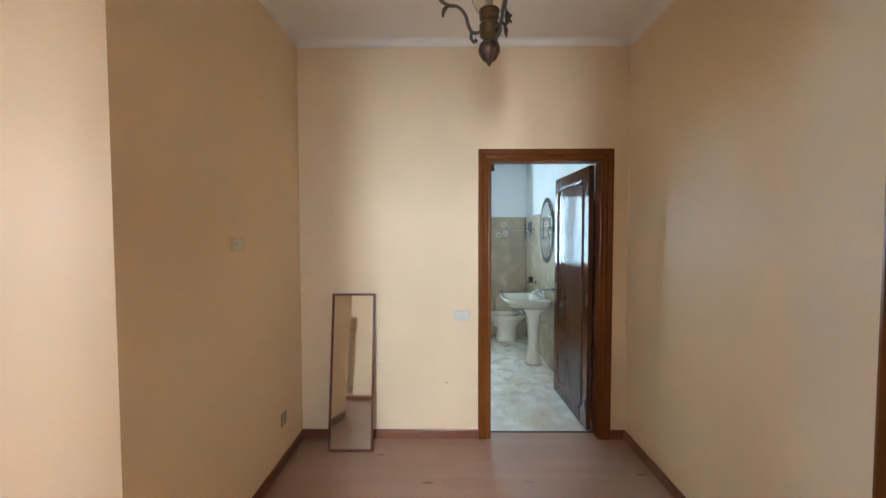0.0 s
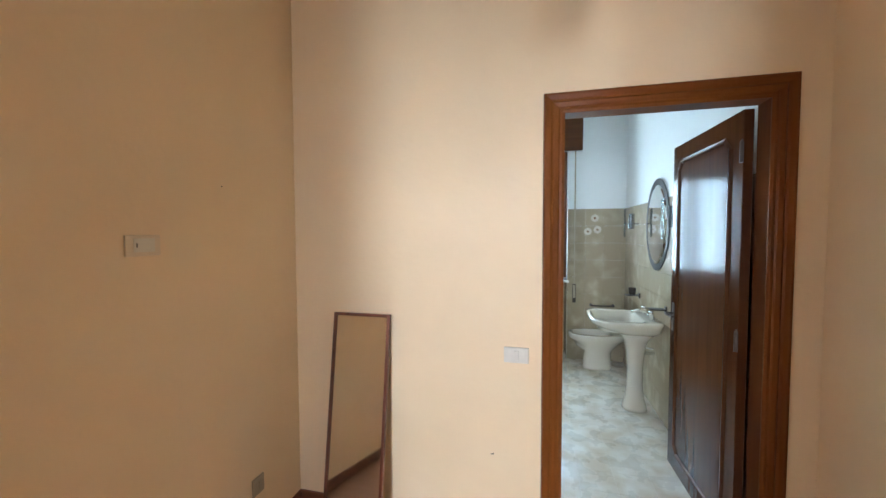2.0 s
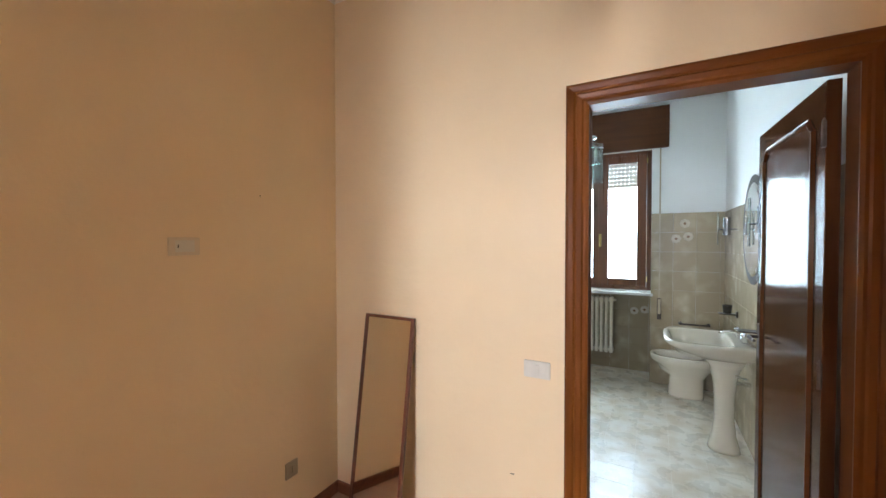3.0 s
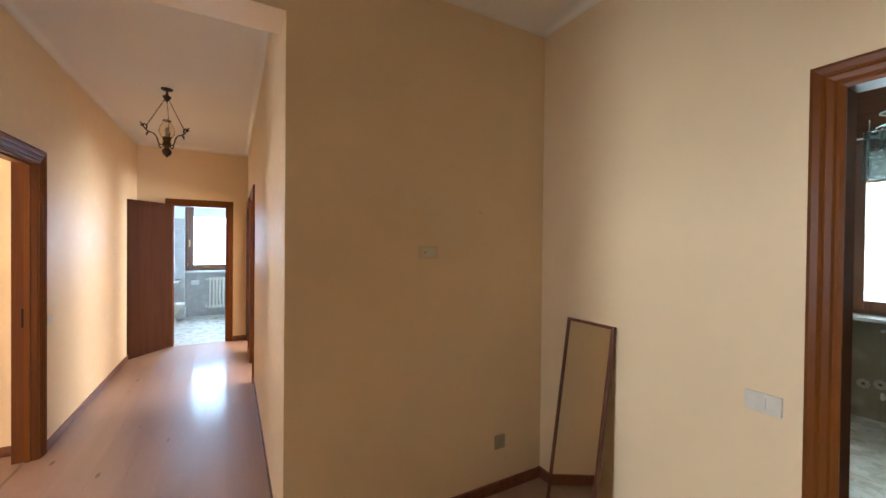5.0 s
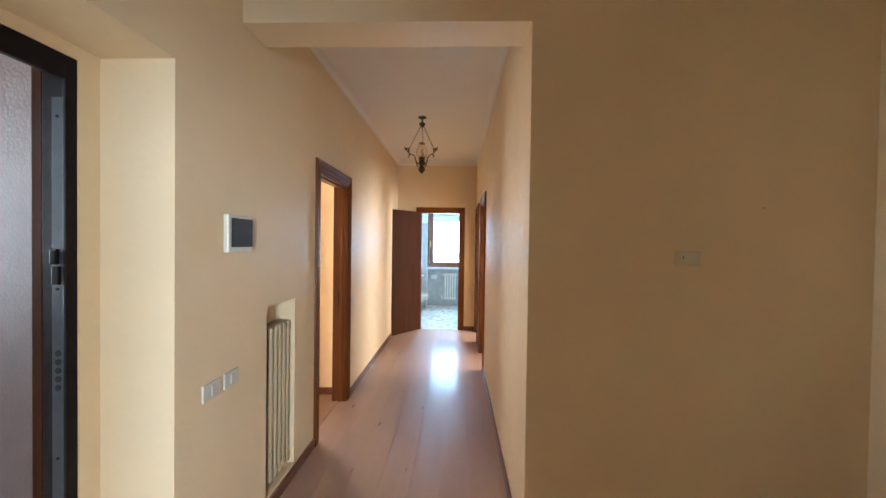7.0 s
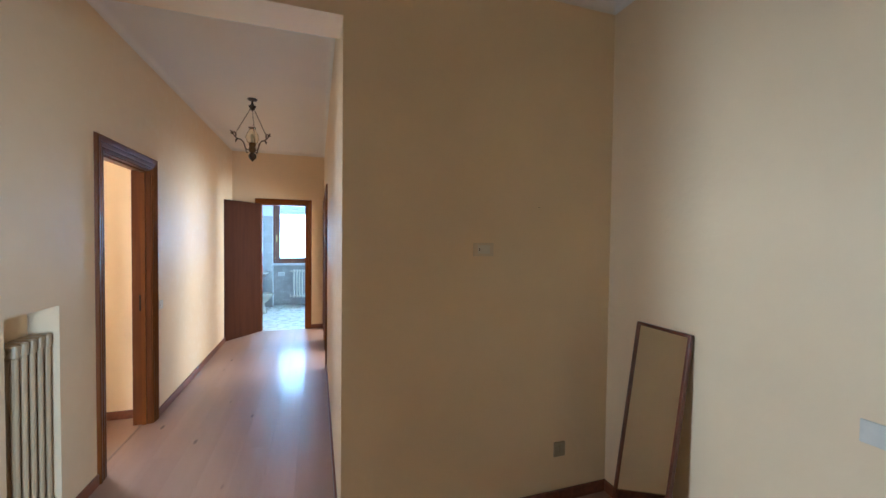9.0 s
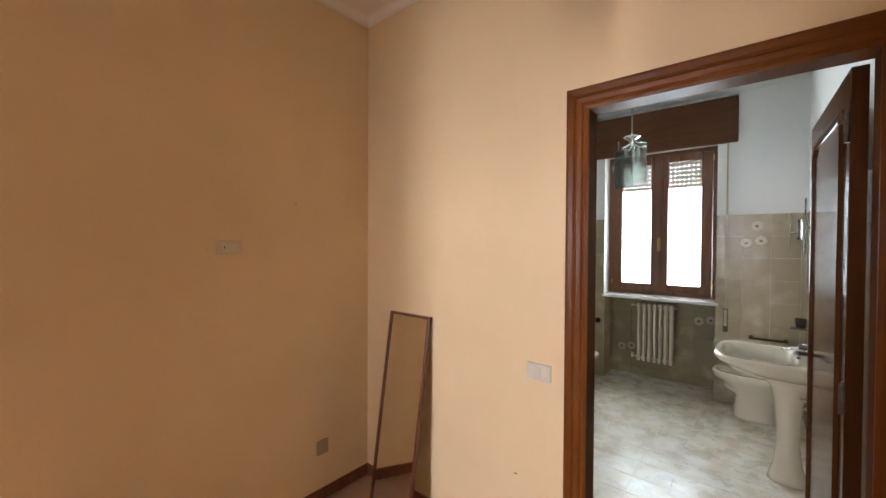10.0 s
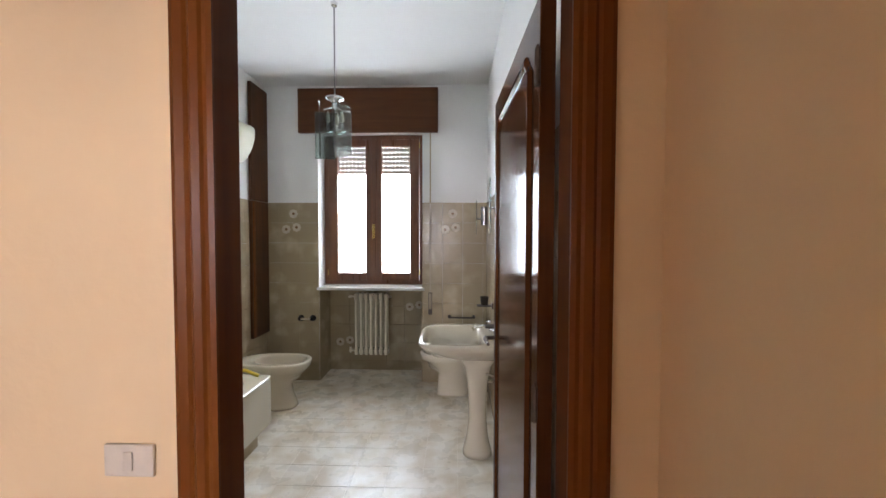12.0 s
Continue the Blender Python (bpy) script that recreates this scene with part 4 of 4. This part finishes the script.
s = thing("wall_lamp", "opal glass wall lamp shade on the bathroom wall", "wall lamp", at=pose(BX0, 2.23, 2.235))
bm = bmesh.new()
pr = [(0.02, -0.175), (0.11, -0.17), (0.155, -0.13), (0.19, -0.075), (0.215, -0.015), (0.23, 0.05), (0.235, 0.12), (0.06, 0.19)]
ys = (-0.15, -0.13, -0.08, 0.0, 0.08, 0.13, 0.15)
rings = []
for y, sc in zip(ys, (0.72, 0.86, 0.96, 1.0, 0.96, 0.86, 0.72)):
    rings.append([(u * sc, y, v * sc) for u, v in pr] + [((u - 0.008) * sc, y, v * sc) for u, v in pr[::-1]])
loft(bm, rings)
part("shade", bm, M_OPAL, s, smooth=True)
part("bracket", boxed(0.0, 0.03, -0.03, 0.03, -0.03, 0.03, bevel=0.004), M_CHROME, s)

# ---- hall small things ----
mir = thing("leaning_mirror", "tall narrow mirror in thin dark wooden frame, leaning on the wall", "mirror")
ang = math.degrees(math.asin((0.190 - 0.0255) / 1.112))
mir.matrix_world = pose(0.245, -0.190, 0, -ang, 0, 0)
L = 1.112
wm = 0.318
for nm, q in (("frame_side", (0, 0.016, 0, 0.024, 0, L)), ("frame_side", (wm - 0.016, wm, 0, 0.024, 0, L)),
              ("frame_end", (0.016, wm - 0.016, 0, 0.024, 0, 0.016)), ("frame_end", (0.016, wm - 0.016, 0, 0.024, L - 0.016, L))):
    part(nm, boxed(*q, bevel=0.0025), M_MIRFRAME, mir)
part("mirror_glass", boxed(0.016, wm - 0.016, 0.008, 0.012, 0.016, L - 0.016), M_MIRROR, mir)
part("backing", boxed(0.014, wm - 0.014, 0.0125, 0.020, 0.014, L - 0.014), M_BOX, mir)


def plate(name, label, w, h, at, mat=M_PLASTIC, keys=1, pin=False, raised=0.0):
    """A wall plate centred on the origin, its face towards local -y."""
    s = thing(name, label, "socket" if "socket" in name else "switch", at=at)
    part("plate", boxed(-w / 2, w / 2, -0.009 - raised, 0, -h / 2, h / 2, bevel=0.003), mat, s)
    for k in range(keys):
        x = (k - (keys - 1) / 2) * 0.024
        y = -0.009 - raised
        if pin:
            bm = boxed(x - 0.010, x + 0.010, y - 0.002, y - 0.0002, -0.022, 0.022, bevel=0.001)
            part("insert", bm, mat, s)
            bm = bmesh.new()
            for dz in (-0.013, 0, 0.013):
                tube(bm, [(x, y - 0.0026, dz), (x, y - 0.0018, dz)], 0.0024)
            part("pin_hole", bm, M_DARK, s)
        else:
            part("rocker", boxed(x - 0.011, x + 0.011, y - 0.004, y - 0.0002, -0.022, 0.022, bevel=0.0015), mat, s)
    return s


plate("light_switch", "silver-grey light switch plate by the bathroom door", 0.118, 0.076, pose(1.204, 0, 0.931), M_GREYPL)
th = plate("wall_thermostat_plate", "yellowed wall plate with a small ivory insert", 0.118, 0.072, pose(0, -0.843, 1.483, 0, 0, 90), M_OLDPL, 0)
part("insert", boxed(-0.035, 0.037, -0.0115, -0.0092, -0.022, 0.024, bevel=0.001), M_PLASTIC, th)
part("pin_hole", boxed(-0.027, -0.023, -0.0122, -0.0116, -0.006, 0.008), M_BRONZE, th)
plate("wall_socket", "small beige-brown wall socket near the floor", 0.075, 0.085, pose(0, -0.337, 0.312, 0, 0, 90), M_SOCK, 1, True)
plate("light_switch", "silver-grey light switch plate beside the entrance", 0.125, 0.075, pose(0.226, CY0, 0.891, 0, 0, 180), M_GREYPL)
plate("light_switch", "smaller silver-grey light switch plate beside the recess", 0.110, 0.075, pose(0.088, CY0, 0.893, 0, 0, 180), M_GREYPL)
plate("light_switch", "small pale light switch beyond the side-room door", 0.08, 0.075, pose(-1.97, CY0, 0.945, 0, 0, 180), M_GREYPL)
f = thing("fuse_box", "white surface fuse box with a smoked cover", "fuse box", at=pose(0.048, CY0, 1.567, 0, 0, 180))
part("housing", boxed(-0.099, 0.099, -0.026, 0, -0.088, 0.088, bevel=0.006), M_PLASTIC, f)
part("cover", boxed(-0.080, 0.095, -0.031, -0.0265, -0.062, 0.072, bevel=0.002), M_SMOKE, f)

for x, z, w_, at in ((0.0, 0.0, 0.016, pose(1.09, 0, 0.425)), (0, 0, 0.005, pose(0, -0.50, 1.72, 0, 0, 90))):
    nl = thing("wall_plug", "tiny dark plug hole in the painted wall", "wall plug", at=at)
    bm = bmesh.new()
    tube(bm, [(-w_ / 2, -0.0012, 0), (w_ / 2, -0.0012, 0.001)], 0.0022, 8)
    part("plug", bm, M_BRONZE, nl)

# ---- bathroom fixtures ----
sk = thing("washbasin", "cream ceramic washbasin on a pedestal with chrome taps", "washbasin", at=pose(BX1 - 0.009, 1.69, 0))
bm = bmesh.new()
# outer bowl from underneath, rim, inner bowl; local -x is into the room
rings = [oval(-0.17, 0, 0.655, 0.09, 0.11, 36, 2.4), squared(-0.20, 0, 0.675, 0.16, 0.18), squared(-0.235, 0, 0.71, 0.225, 0.245),
         squared(-0.268, 0, 0.755, 0.258, 0.288, 36, 3.6), squared(-0.272, 0, 0.785, 0.271, 0.305, 36, 4.4), squared(-0.272, 0, 0.80, 0.264, 0.298, 36, 4.4),
         squared(-0.312, 0, 0.799, 0.196, 0.254, 36, 4.2, 6.0), squared(-0.315, 0, 0.795, 0.190, 0.247, 36, 4.2, 6.0), squared(-0.315, 0, 0.78, 0.180, 0.236, 36, 4.0, 5.5), squared(-0.31, 0, 0.70, 0.160, 0.21, 36, 3.4, 4.5),
         oval(-0.29, 0, 0.672, 0.10, 0.12, 36, 2.4), oval(-0.28, 0, 0.668, 0.02, 0.02, 36)]
loft(bm, rings)
part("basin", bm, M_CERAMIC, sk, smooth=True)
bm = bmesh.new()
loft(bm, [oval(-0.155, 0, z, rx, ry, 28, 2.3) for z, rx, ry in ((0.0, 0.100, 0.105), (0.03, 0.093, 0.098), (0.10, 0.074, 0.080), (0.22, 0.060, 0.066), (0.36, 0.060, 0.066), (0.50, 0.072, 0.08), (0.60, 0.095, 0.11), (0.67, 0.14, 0.15))])
part("pedestal", bm, M_CERAMIC, sk, smooth=True)
bm = bmesh.new()
tube(bm, [(-0.06, 0, 0.80), (-0.06, 0, 0.83), (-0.10, 0, 0.855), (-0.16, 0, 0.85), (-0.19, 0, 0.83)], [0.014, 0.013, 0.012, 0.011, 0.010], 12)
tube(bm, [(-0.06, -0.11, 0.815), (-0.06, 0.11, 0.815)], 0.012, 12)
part("tap", bm, M_CHROME, sk, smooth=True)
for y in (-0.11, 0.11):
    bm = bmesh.new()
    lathe(bm, [(0.018, 0.80), (0.015, 0.83), (0.024, 0.84), (0.026, 0.86), (0.018, 0.87), (0, 0.872)], -0.06, y, 16)
    part("tap_knob", bm, M_CHROME, sk, smooth=True)
bm = bmesh.new()
tube(bm, [(-0.04, -0.1, 0.55), (-0.10, -0.08, 0.56), (-0.12, -0.06, 0.62), (-0.12, -0.05, 0.67)], 0.008)
tube(bm, [(0.0, 0.02, 0.48), (-0.10, 0.02, 0.48), (-0.13, 0.02, 0.52), (-0.13, 0.02, 0.66)], 0.016)
part("waste_pipe", bm, M_CHROME, sk)

m_ = thing("oval_wall_mirror", "oval mirror on a smoked glass plate above the washbasin", "mirror", at=pose(BX1 - 0.0085, 1.70, 1.58))
for nm, ry, rz, x0, x1, mt in (("backing_plate", 0.32, 0.385, 0.0, -0.006, M_SMOKE), ("mirror_glass", 0.262, 0.33, -0.0065, -0.0125, M_MIRROR)):
    bm = bmesh.new()
    n = 40
    loft(bm, [[(x, ry * s_ * math.cos(2 * math.pi * i / n), rz * s_ * math.sin(2 * math.pi * i / n)) for i in range(n)] for x, s_ in ((x0, 1.0), (x1, 1.0 if mt is M_SMOKE else 0.955))])
    part(nm, bm, mt, m_)


def sconce(y):
    s = thing("mirror_sconce", "chrome wall light with an upright glass strip beside the oval mirror", "wall lamp", at=pose(BX1 - 0.0085, y, 1.60))
    bm = bmesh.new()
    tube(bm, [(0, 0, 0), (-0.13, 0, 0)], 0.006)
    tube(bm, [(-0.07, 0, -0.05), (-0.07, 0, 0.10)], [0.027, 0.027], 16)
    part("holder", bm, M_GUN, s)
    part("glass_strip", boxed(-0.136, -0.130, -0.03, 0.03, -0.13, 0.15, bevel=0.002), M_TEAL, s)


sconce(2.30)
sconce(1.10)


def cup_holder(name, label, y, z, cup):
    s = thing(name, label, "bathroom accessory", at=pose(BX1 - 0.0085, y, z))
    part("wall_rose", boxed(-0.012, 0, -0.02, 0.02, -0.03, 0.02, bevel=0.003), M_BRONZE, s)
    bm = bmesh.new()
    box(bm, -0.13, -0.012, -0.045, 0.045, -0.006, 0.002, bevel=0.003)
    part("shelf", bm, M_BRONZE, s)
    if cup:
        bm = bmesh.new()
        lathe(bm, [(0.028, 0.003), (0.035, 0.07), (0.033, 0.07), (0.026, 0.008)], -0.07, 0, 20)
        part("glass", bm, M_SMOKE, s, "smoked tooth glass")


cup_holder("cup_holder", "bronze cup holder with a smoked glass on the tiled wall", 2.22, 0.90, True)
cup_holder("soap_dish", "bronze soap dish on the tiled wall by the washbasin", 1.42, 0.92, False)


def bowl_fixture(name, label, category, at, tall=0.40, waist=(0.165, 0.092), flare=0.025):
    """A ceramic pan on the floor; it stands out from the wall towards local +x, its back at x 0."""
    f = thing(name, label, category, at=at)
    bm = bmesh.new()
    wx, wy = waist
    rings = [oval(0.34, 0, 0.0, wx + flare * 1.4, wy + flare, 32, 2.8), oval(0.34, 0, 0.02, wx + flare * 1.2, wy + flare * 0.8, 32, 2.8), oval(0.335, 0, 0.10, wx + flare * 0.4, wy + flare * 0.3, 32, 2.4),
             oval(0.33, 0, 0.19, wx, wy, 32, 2.2), oval(0.335, 0, 0.26, wx + 0.06, wy + 0.04, 32, 2.2), oval(0.34, 0, 0.315, 0.285, 0.170, 32, 2.3),
             oval(0.345, 0, tall - 0.055, 0.305, 0.186, 32, 2.5), oval(0.345, 0, tall - 0.015, 0.312, 0.190, 32, 2.6), oval(0.345, 0, tall - 0.004, 0.309, 0.187, 32, 2.6), oval(0.345, 0, tall, 0.300, 0.180, 32, 2.6),
             oval(0.400, 0, tall, 0.218, 0.142, 32, 2.4), oval(0.403, 0, tall - 0.006, 0.212, 0.137, 32, 2.4), oval(0.405, 0, tall - 0.03, 0.206, 0.132, 32, 2.4), oval(0.395, 0, tall - 0.15, 0.175, 0.105, 32, 2.2), oval(0.37, 0, tall - 0.22, 0.09, 0.06, 32), oval(0.36, 0, tall - 0.24, 0.02, 0.02, 32)]
    loft(bm, rings)
    part("pan", bm, M_CERAMIC, f, smooth=True)
    return f


bowl_fixture("toilet", "cream ceramic toilet pan without a seat, standing on the tiled floor", "toilet", pose(BX0 + 0.009, 2.34, 0))
f = bowl_fixture("bidet", "cream ceramic bidet on the tiled floor behind the washbasin", "bidet", pose(BX1 - 0.009, 2.68, 0, 0, 0, 180) @ Matrix.Diagonal((0.96, 0.96, 1, 1)), 0.39, (0.150, 0.112), 0.004)
bm = bmesh.new()
tube(bm, [(0.10, 0, 0.39), (0.10, 0, 0.42), (0.14, 0, 0.435), (0.17, 0, 0.425)], [0.013, 0.012, 0.010, 0.009], 12)
tube(bm, [(0.10, -0.07, 0.385), (0.10, -0.07, 0.42)], [0.012, 0.02], 12)
tube(bm, [(0.10, 0.07, 0.385), (0.10, 0.07, 0.42)], [0.012, 0.02], 12)
part("tap", bm, M_CHROME, f, smooth=True)
bowl_fixture("bidet", "white ceramic bidet in the far bathroom", "bidet", pose(-6.55, -3.19, 0, 0, 0, 90))
s = thing("towel_rail", "dark towel rail on the tiled wall", "towel rail", at=pose(2.03, BY1 - 0.0085, 0.66))
bm = bmesh.new()
tube(bm, [(-0.13, -0.05, 0), (0.13, -0.05, 0)], 0.008)
for x in (-0.12, 0.12):
    tube(bm, [(x, 0, 0), (x, -0.05, 0)], [0.018, 0.010], 12)
part("rail", bm, M_BRONZE, s)
s = thing("paper_holder", "dark toilet paper holder with a chrome bar on the tiled wall", "paper holder", at=pose(0.48, BY1 - 0.0085, 0.635))
for x in (-0.06, 0.06):
    bm = bmesh.new()
    tube(bm, [(x, 0, 0), (x, -0.012, 0), (x, -0.05, 0.0)], [0.032, 0.028, 0.018], 16)
    part("end_knob", bm, M_STEEL, s)
bm = bmesh.new()
tube(bm, [(-0.05, -0.045, 0), (0.05, -0.045, 0)], 0.010)
part("bar", bm, M_CHROME, s)

tub = thing("bathtub", "white enamelled bathtub with a tiled apron and recessed plinth", "bathtub")
bm = bmesh.new()
cx, cy = (BX0 + 0.66) / 2 + 0.005, (0.14 + 1.78) / 2
loft(bm, [oval(cx, cy, z, rx, ry, 40, pw) for z, rx, ry, pw in ((0.44, 0.305, 0.82, 30), (0.47, 0.308, 0.822, 30), (0.475, 0.300, 0.815, 25),
                                                                 (0.472, 0.235, 0.72, 5), (0.44, 0.22, 0.70, 4.5), (0.15, 0.17, 0.58, 3.5), (0.12, 0.10, 0.45, 3))])
part("tub_shell", bm, M_CERAMIC, tub, smooth=False)
part("apron", boxed(BX0 + 0.01, 0.662, 0.14, 1.775, 0.13, 0.439, bevel=0.004), M_CERAMIC, tub)
part("plinth", boxed(BX0 + 0.01, 0.60, 0.14, 1.70, 0.0, 0.1295), M_WTILE, tub)
h_ = thing("yellow_hose", "yellow rubber hose lying over the edge of the bathtub", "hose")
bm = bmesh.new()
tube(bm, [(0.20, 1.50, 0.486), (0.30, 1.56, 0.492), (0.36, 1.60, 0.52), (0.44, 1.66, 0.545), (0.52, 1.70, 0.53), (0.57, 1.72, 0.50), (0.60, 1.725, 0.486)], 0.012, 10)
part("hose", bm, M_YELLOW, h_, smooth=True)

# far bathroom
copy_thing(sk, pose(-6.98, -3.192, 0, 0, 0, -90))["label"] = "white ceramic washbasin on a pedestal in the far bathroom"
b = thing("paper_holder", "white recessed paper holder under the far window", "paper holder", at=pose(-7.49, -2.46, 0.70))
part("body", boxed(0, 0.05, -0.07, 0.07, -0.045, 0.045, bevel=0.006), M_WHITEPL, b)
# side room
radiator("patterned cast-iron radiator by the side-room window", 20, 0.10, 0.88, pose(-1.94, -4.60, 0, 0, 0, 90), mat=M_RADHALL)


# ---- pieces: planks and tiles ----
def shared(cache, key, dims, bev=0.0015):
    """One mesh for all pieces of a size: a slab with a chamfered top edge, top at z 0."""
    if key not in cache:
        w, d_, t = dims
        me = bpy.data.meshes.new(key[0])
        v = [(0, 0, -t), (w, 0, -t), (w, d_, -t), (0, d_, -t), (0, 0, -bev), (w, 0, -bev), (w, d_, -bev), (0, d_, -bev),
             (bev, bev, 0), (w - bev, bev, 0), (w - bev, d_ - bev, 0), (bev, d_ - bev, 0)]
        f_ = [(3, 2, 1, 0)] + [(i, (i + 1) % 4, 4 + (i + 1) % 4, 4 + i) for i in range(4)] + [(4 + i, 4 + (i + 1) % 4, 8 + (i + 1) % 4, 8 + i) for i in range(4)] + [(8, 9, 10, 11)]
        me.from_pydata(v, [], f_)
        cache[key] = me
    return cache[key]


CACHE = {}


def piece(name, dims, m, mat, parent):
    dims = tuple(round(x, 4) for x in dims)
    me = shared(CACHE, (name, dims, mat.name), dims, 0.0005 if name == "plank" else 0.001)
    if not me.materials:
        me.materials.append(mat)
    ob = new(name, me)
    ob.parent = parent
    ob.matrix_basis = m
    return ob


rng = random.Random(4)
PW, PL, GAP = 0.192, 1.285, 0.0006
y = CY0
while y < 0.08:
    x = EX - rng.random() * PL if y < CY1 else -rng.random() * PL
    lo = EX if y < CY1 - 0.01 else 0.0
    y1 = min(y + PW, 0.085)
    hi = HX1
    while x < hi:
        a, b_ = max(x, lo), min(x + PL, hi)
        if b_ - a > 0.01:
            piece("plank", (b_ - a - GAP, y1 - y - GAP, 0.006), pose(a, y, 0), M_PLANK, floor)
        x += PL
    y = y1 if y1 < 0.085 else 1
piece("plank", (RX1 - RX0, 0.13, 0.005), pose(RX0, CY0 - 0.13, -0.0003), M_PLANK, floor)
piece("plank", (0.98, 0.28, 0.005), pose(0.44, CY0 - 0.28, -0.0003), M_PLANK, floor)


def tiled(parent, name, mat, origin, ux, uz, nrm, w, h, tw, th, shift=0.0, skip=(), gap=0.0014):
    """Tiles of tw by th over a rectangle w by h; origin its lower left corner, ux, uz its sides, nrm outwards; skip: rectangles left bare."""
    ux, uz, nrm = Vector(ux), Vector(uz), Vector(nrm)
    xs = sorted({0.0, w, *[shift + k * tw for k in range(int(w / tw) + 3) if 0.004 < shift + k * tw < w - 0.004], *[v for s in skip for v in s[:2] if 0 < v < w]})
    zs = sorted({0.0, h, *[h - k * th for k in range(int(h / th) + 2) if 0.004 < h - k * th < h - 0.004], *[v for s in skip for v in s[2:] if 0 < v < h]})
    rot = Matrix((ux, uz, nrm)).transposed().to_4x4()
    for i in range(len(xs) - 1):
        for j in range(len(zs) - 1):
            cxx, czz = (xs[i] + xs[i + 1]) / 2, (zs[j] + zs[j + 1]) / 2
            if any(s[0] <= cxx <= s[1] and s[2] <= czz <= s[3] for s in skip):
                continue
            if xs[i + 1] - xs[i] < 0.006 or zs[j + 1] - zs[j] < 0.006:
                continue
            p = Vector(origin) + ux * (xs[i] + gap / 2) + uz * (zs[j] + gap / 2) + nrm * 0.008
            piece(name, (xs[i + 1] - xs[i] - gap, zs[j + 1] - zs[j] - gap, 0.0075), Matrix.Translation(p) @ rot, mat, parent)


# bathroom floor, 20 x 20 cm
tiled(floor_bath, "floor_tile", M_FTILE, (BX0, 0.105, -0.008), (1, 0, 0), (0, 1, 0), (0, 0, 1), BX1 - BX0, 2.815, 0.2125, 0.203, shift=0.01)
tiled(floor_bath, "floor_tile", M_FTILE, (0.60, 2.92, -0.008), (1, 0, 0), (0, 1, 0), (0, 0, 1), 1.04, 0.33, 0.2125, 0.203, shift=0.11)
wt_n = bpy.data.objects["wall_bathroom_north"]
tiled(wt_n, "wall_tile", M_WTILE, (BX0, BY1, 0.0), (1, 0, 0), (0, 0, 1), (0, -1, 0), 0.54, TILE_H, 0.2, 0.2, shift=0.14)
tiled(wt_n, "wall_tile", M_WTILE, (1.64, BY1, 0.0), (1, 0, 0), (0, 0, 1), (0, -1, 0), BX1 - 1.64, TILE_H, 0.2, 0.2, shift=0.0)
tiled(bpy.data.objects["wall_under_window"], "wall_tile", M_WTILE, (0.60, BY1 + 0.33, 0.0), (1, 0, 0), (0, 0, 1), (0, -1, 0), 1.04, 0.90, 0.2, 0.2, shift=0.02)
tiled(wt_n, "wall_tile", M_WTILE, (0.60, BY1, 0.0), (0, 1, 0), (0, 0, 1), (1, 0, 0), 0.32, 0.91, 0.2, 0.2)
tiled(wt_n, "wall_tile", M_WTILE, (1.64, BY1 + 0.32, 0.0), (0, -1, 0), (0, 0, 1), (-1, 0, 0), 0.32, 0.91, 0.2, 0.2)
tiled(bpy.data.objects["wall_bathroom_east"], "wall_tile", M_WTILE, (BX1, BY1 - 0.01, 0.0), (0, -1, 0), (0, 0, 1), (-1, 0, 0), 2.79, TILE_H, 0.2, 0.2)
tiled(bpy.data.objects["wall_bathroom_west"], "wall_tile", M_WTILE, (BX0, 0.13, 0.0), (0, 1, 0), (0, 0, 1), (1, 0, 0), 2.78, TILE_H, 0.2, 0.2)
tiled(floor_end, "floor_tile", M_FTILE, (-7.25, -3.2, -0.008), (1, 0, 0), (0, 1, 0), (0, 0, 1), 2.33, 2.0, 0.2, 0.2)
wt_e = bpy.data.objects["wall_end_bathroom_west"]
tiled(wt_e, "wall_tile", M_ETILE, (-7.25, -3.2, 0.0), (0, 1, 0), (0, 0, 1), (1, 0, 0), 0.58, 2.0, 0.2, 0.2)
tiled(wt_e, "wall_tile", M_ETILE, (-7.25, -1.62, 0.0), (0, 1, 0), (0, 0, 1), (1, 0, 0), 0.42, 2.0, 0.2, 0.2)
tiled(bpy.data.objects["wall_under_end_window"], "wall_tile", M_ETILE, (-7.50, -2.62, 0.0), (0, 1, 0), (0, 0, 1), (1, 0, 0), 1.0, 0.90, 0.2, 0.2)


def flowers(x, z, wall_y, parent, count=3):
    """Three raised flower heads of a decorated pair of tiles."""
    for dx, dz in ((-0.045, 0.035), (0.06, 0.055), (0.03, 0.19))[:count]:
        bm = bmesh.new()
        for k in range(8):
            a = 2 * math.pi * k / 8
            c0 = (x + dx + 0.029 * math.cos(a), z + dz + 0.029 * math.sin(a))
            n = 8
            loft(bm, [[(c0[0] + r * math.cos(2 * math.pi * i / n), wall_y - t, c0[1] + r * math.sin(2 * math.pi * i / n)) for i in range(n)] for r, t in ((0.0175, 0.0084 + k * 0.0001), (0.012, 0.0104 + k * 0.0001))])
        fl = part("flower", bm, M_PETAL, parent)
        bm = bmesh.new()
        n = 10
        loft(bm, [[(x + dx + r * math.cos(2 * math.pi * i / n), wall_y - t, z + dz + r * math.sin(2 * math.pi * i / n)) for i in range(n)] for r, t in ((0.013, 0.009), (0.008, 0.0125))])
        part("flower_centre", bm, M_PISTIL, parent)


flowers(0.32, 1.49, BY1, wt_n)
flowers(1.91, 1.49, BY1, wt_n)
flowers(1.52, 0.66, BY1 + 0.33, wt_n, 2)
flowers(0.76, 0.27, BY1 + 0.33, wt_n, 2)
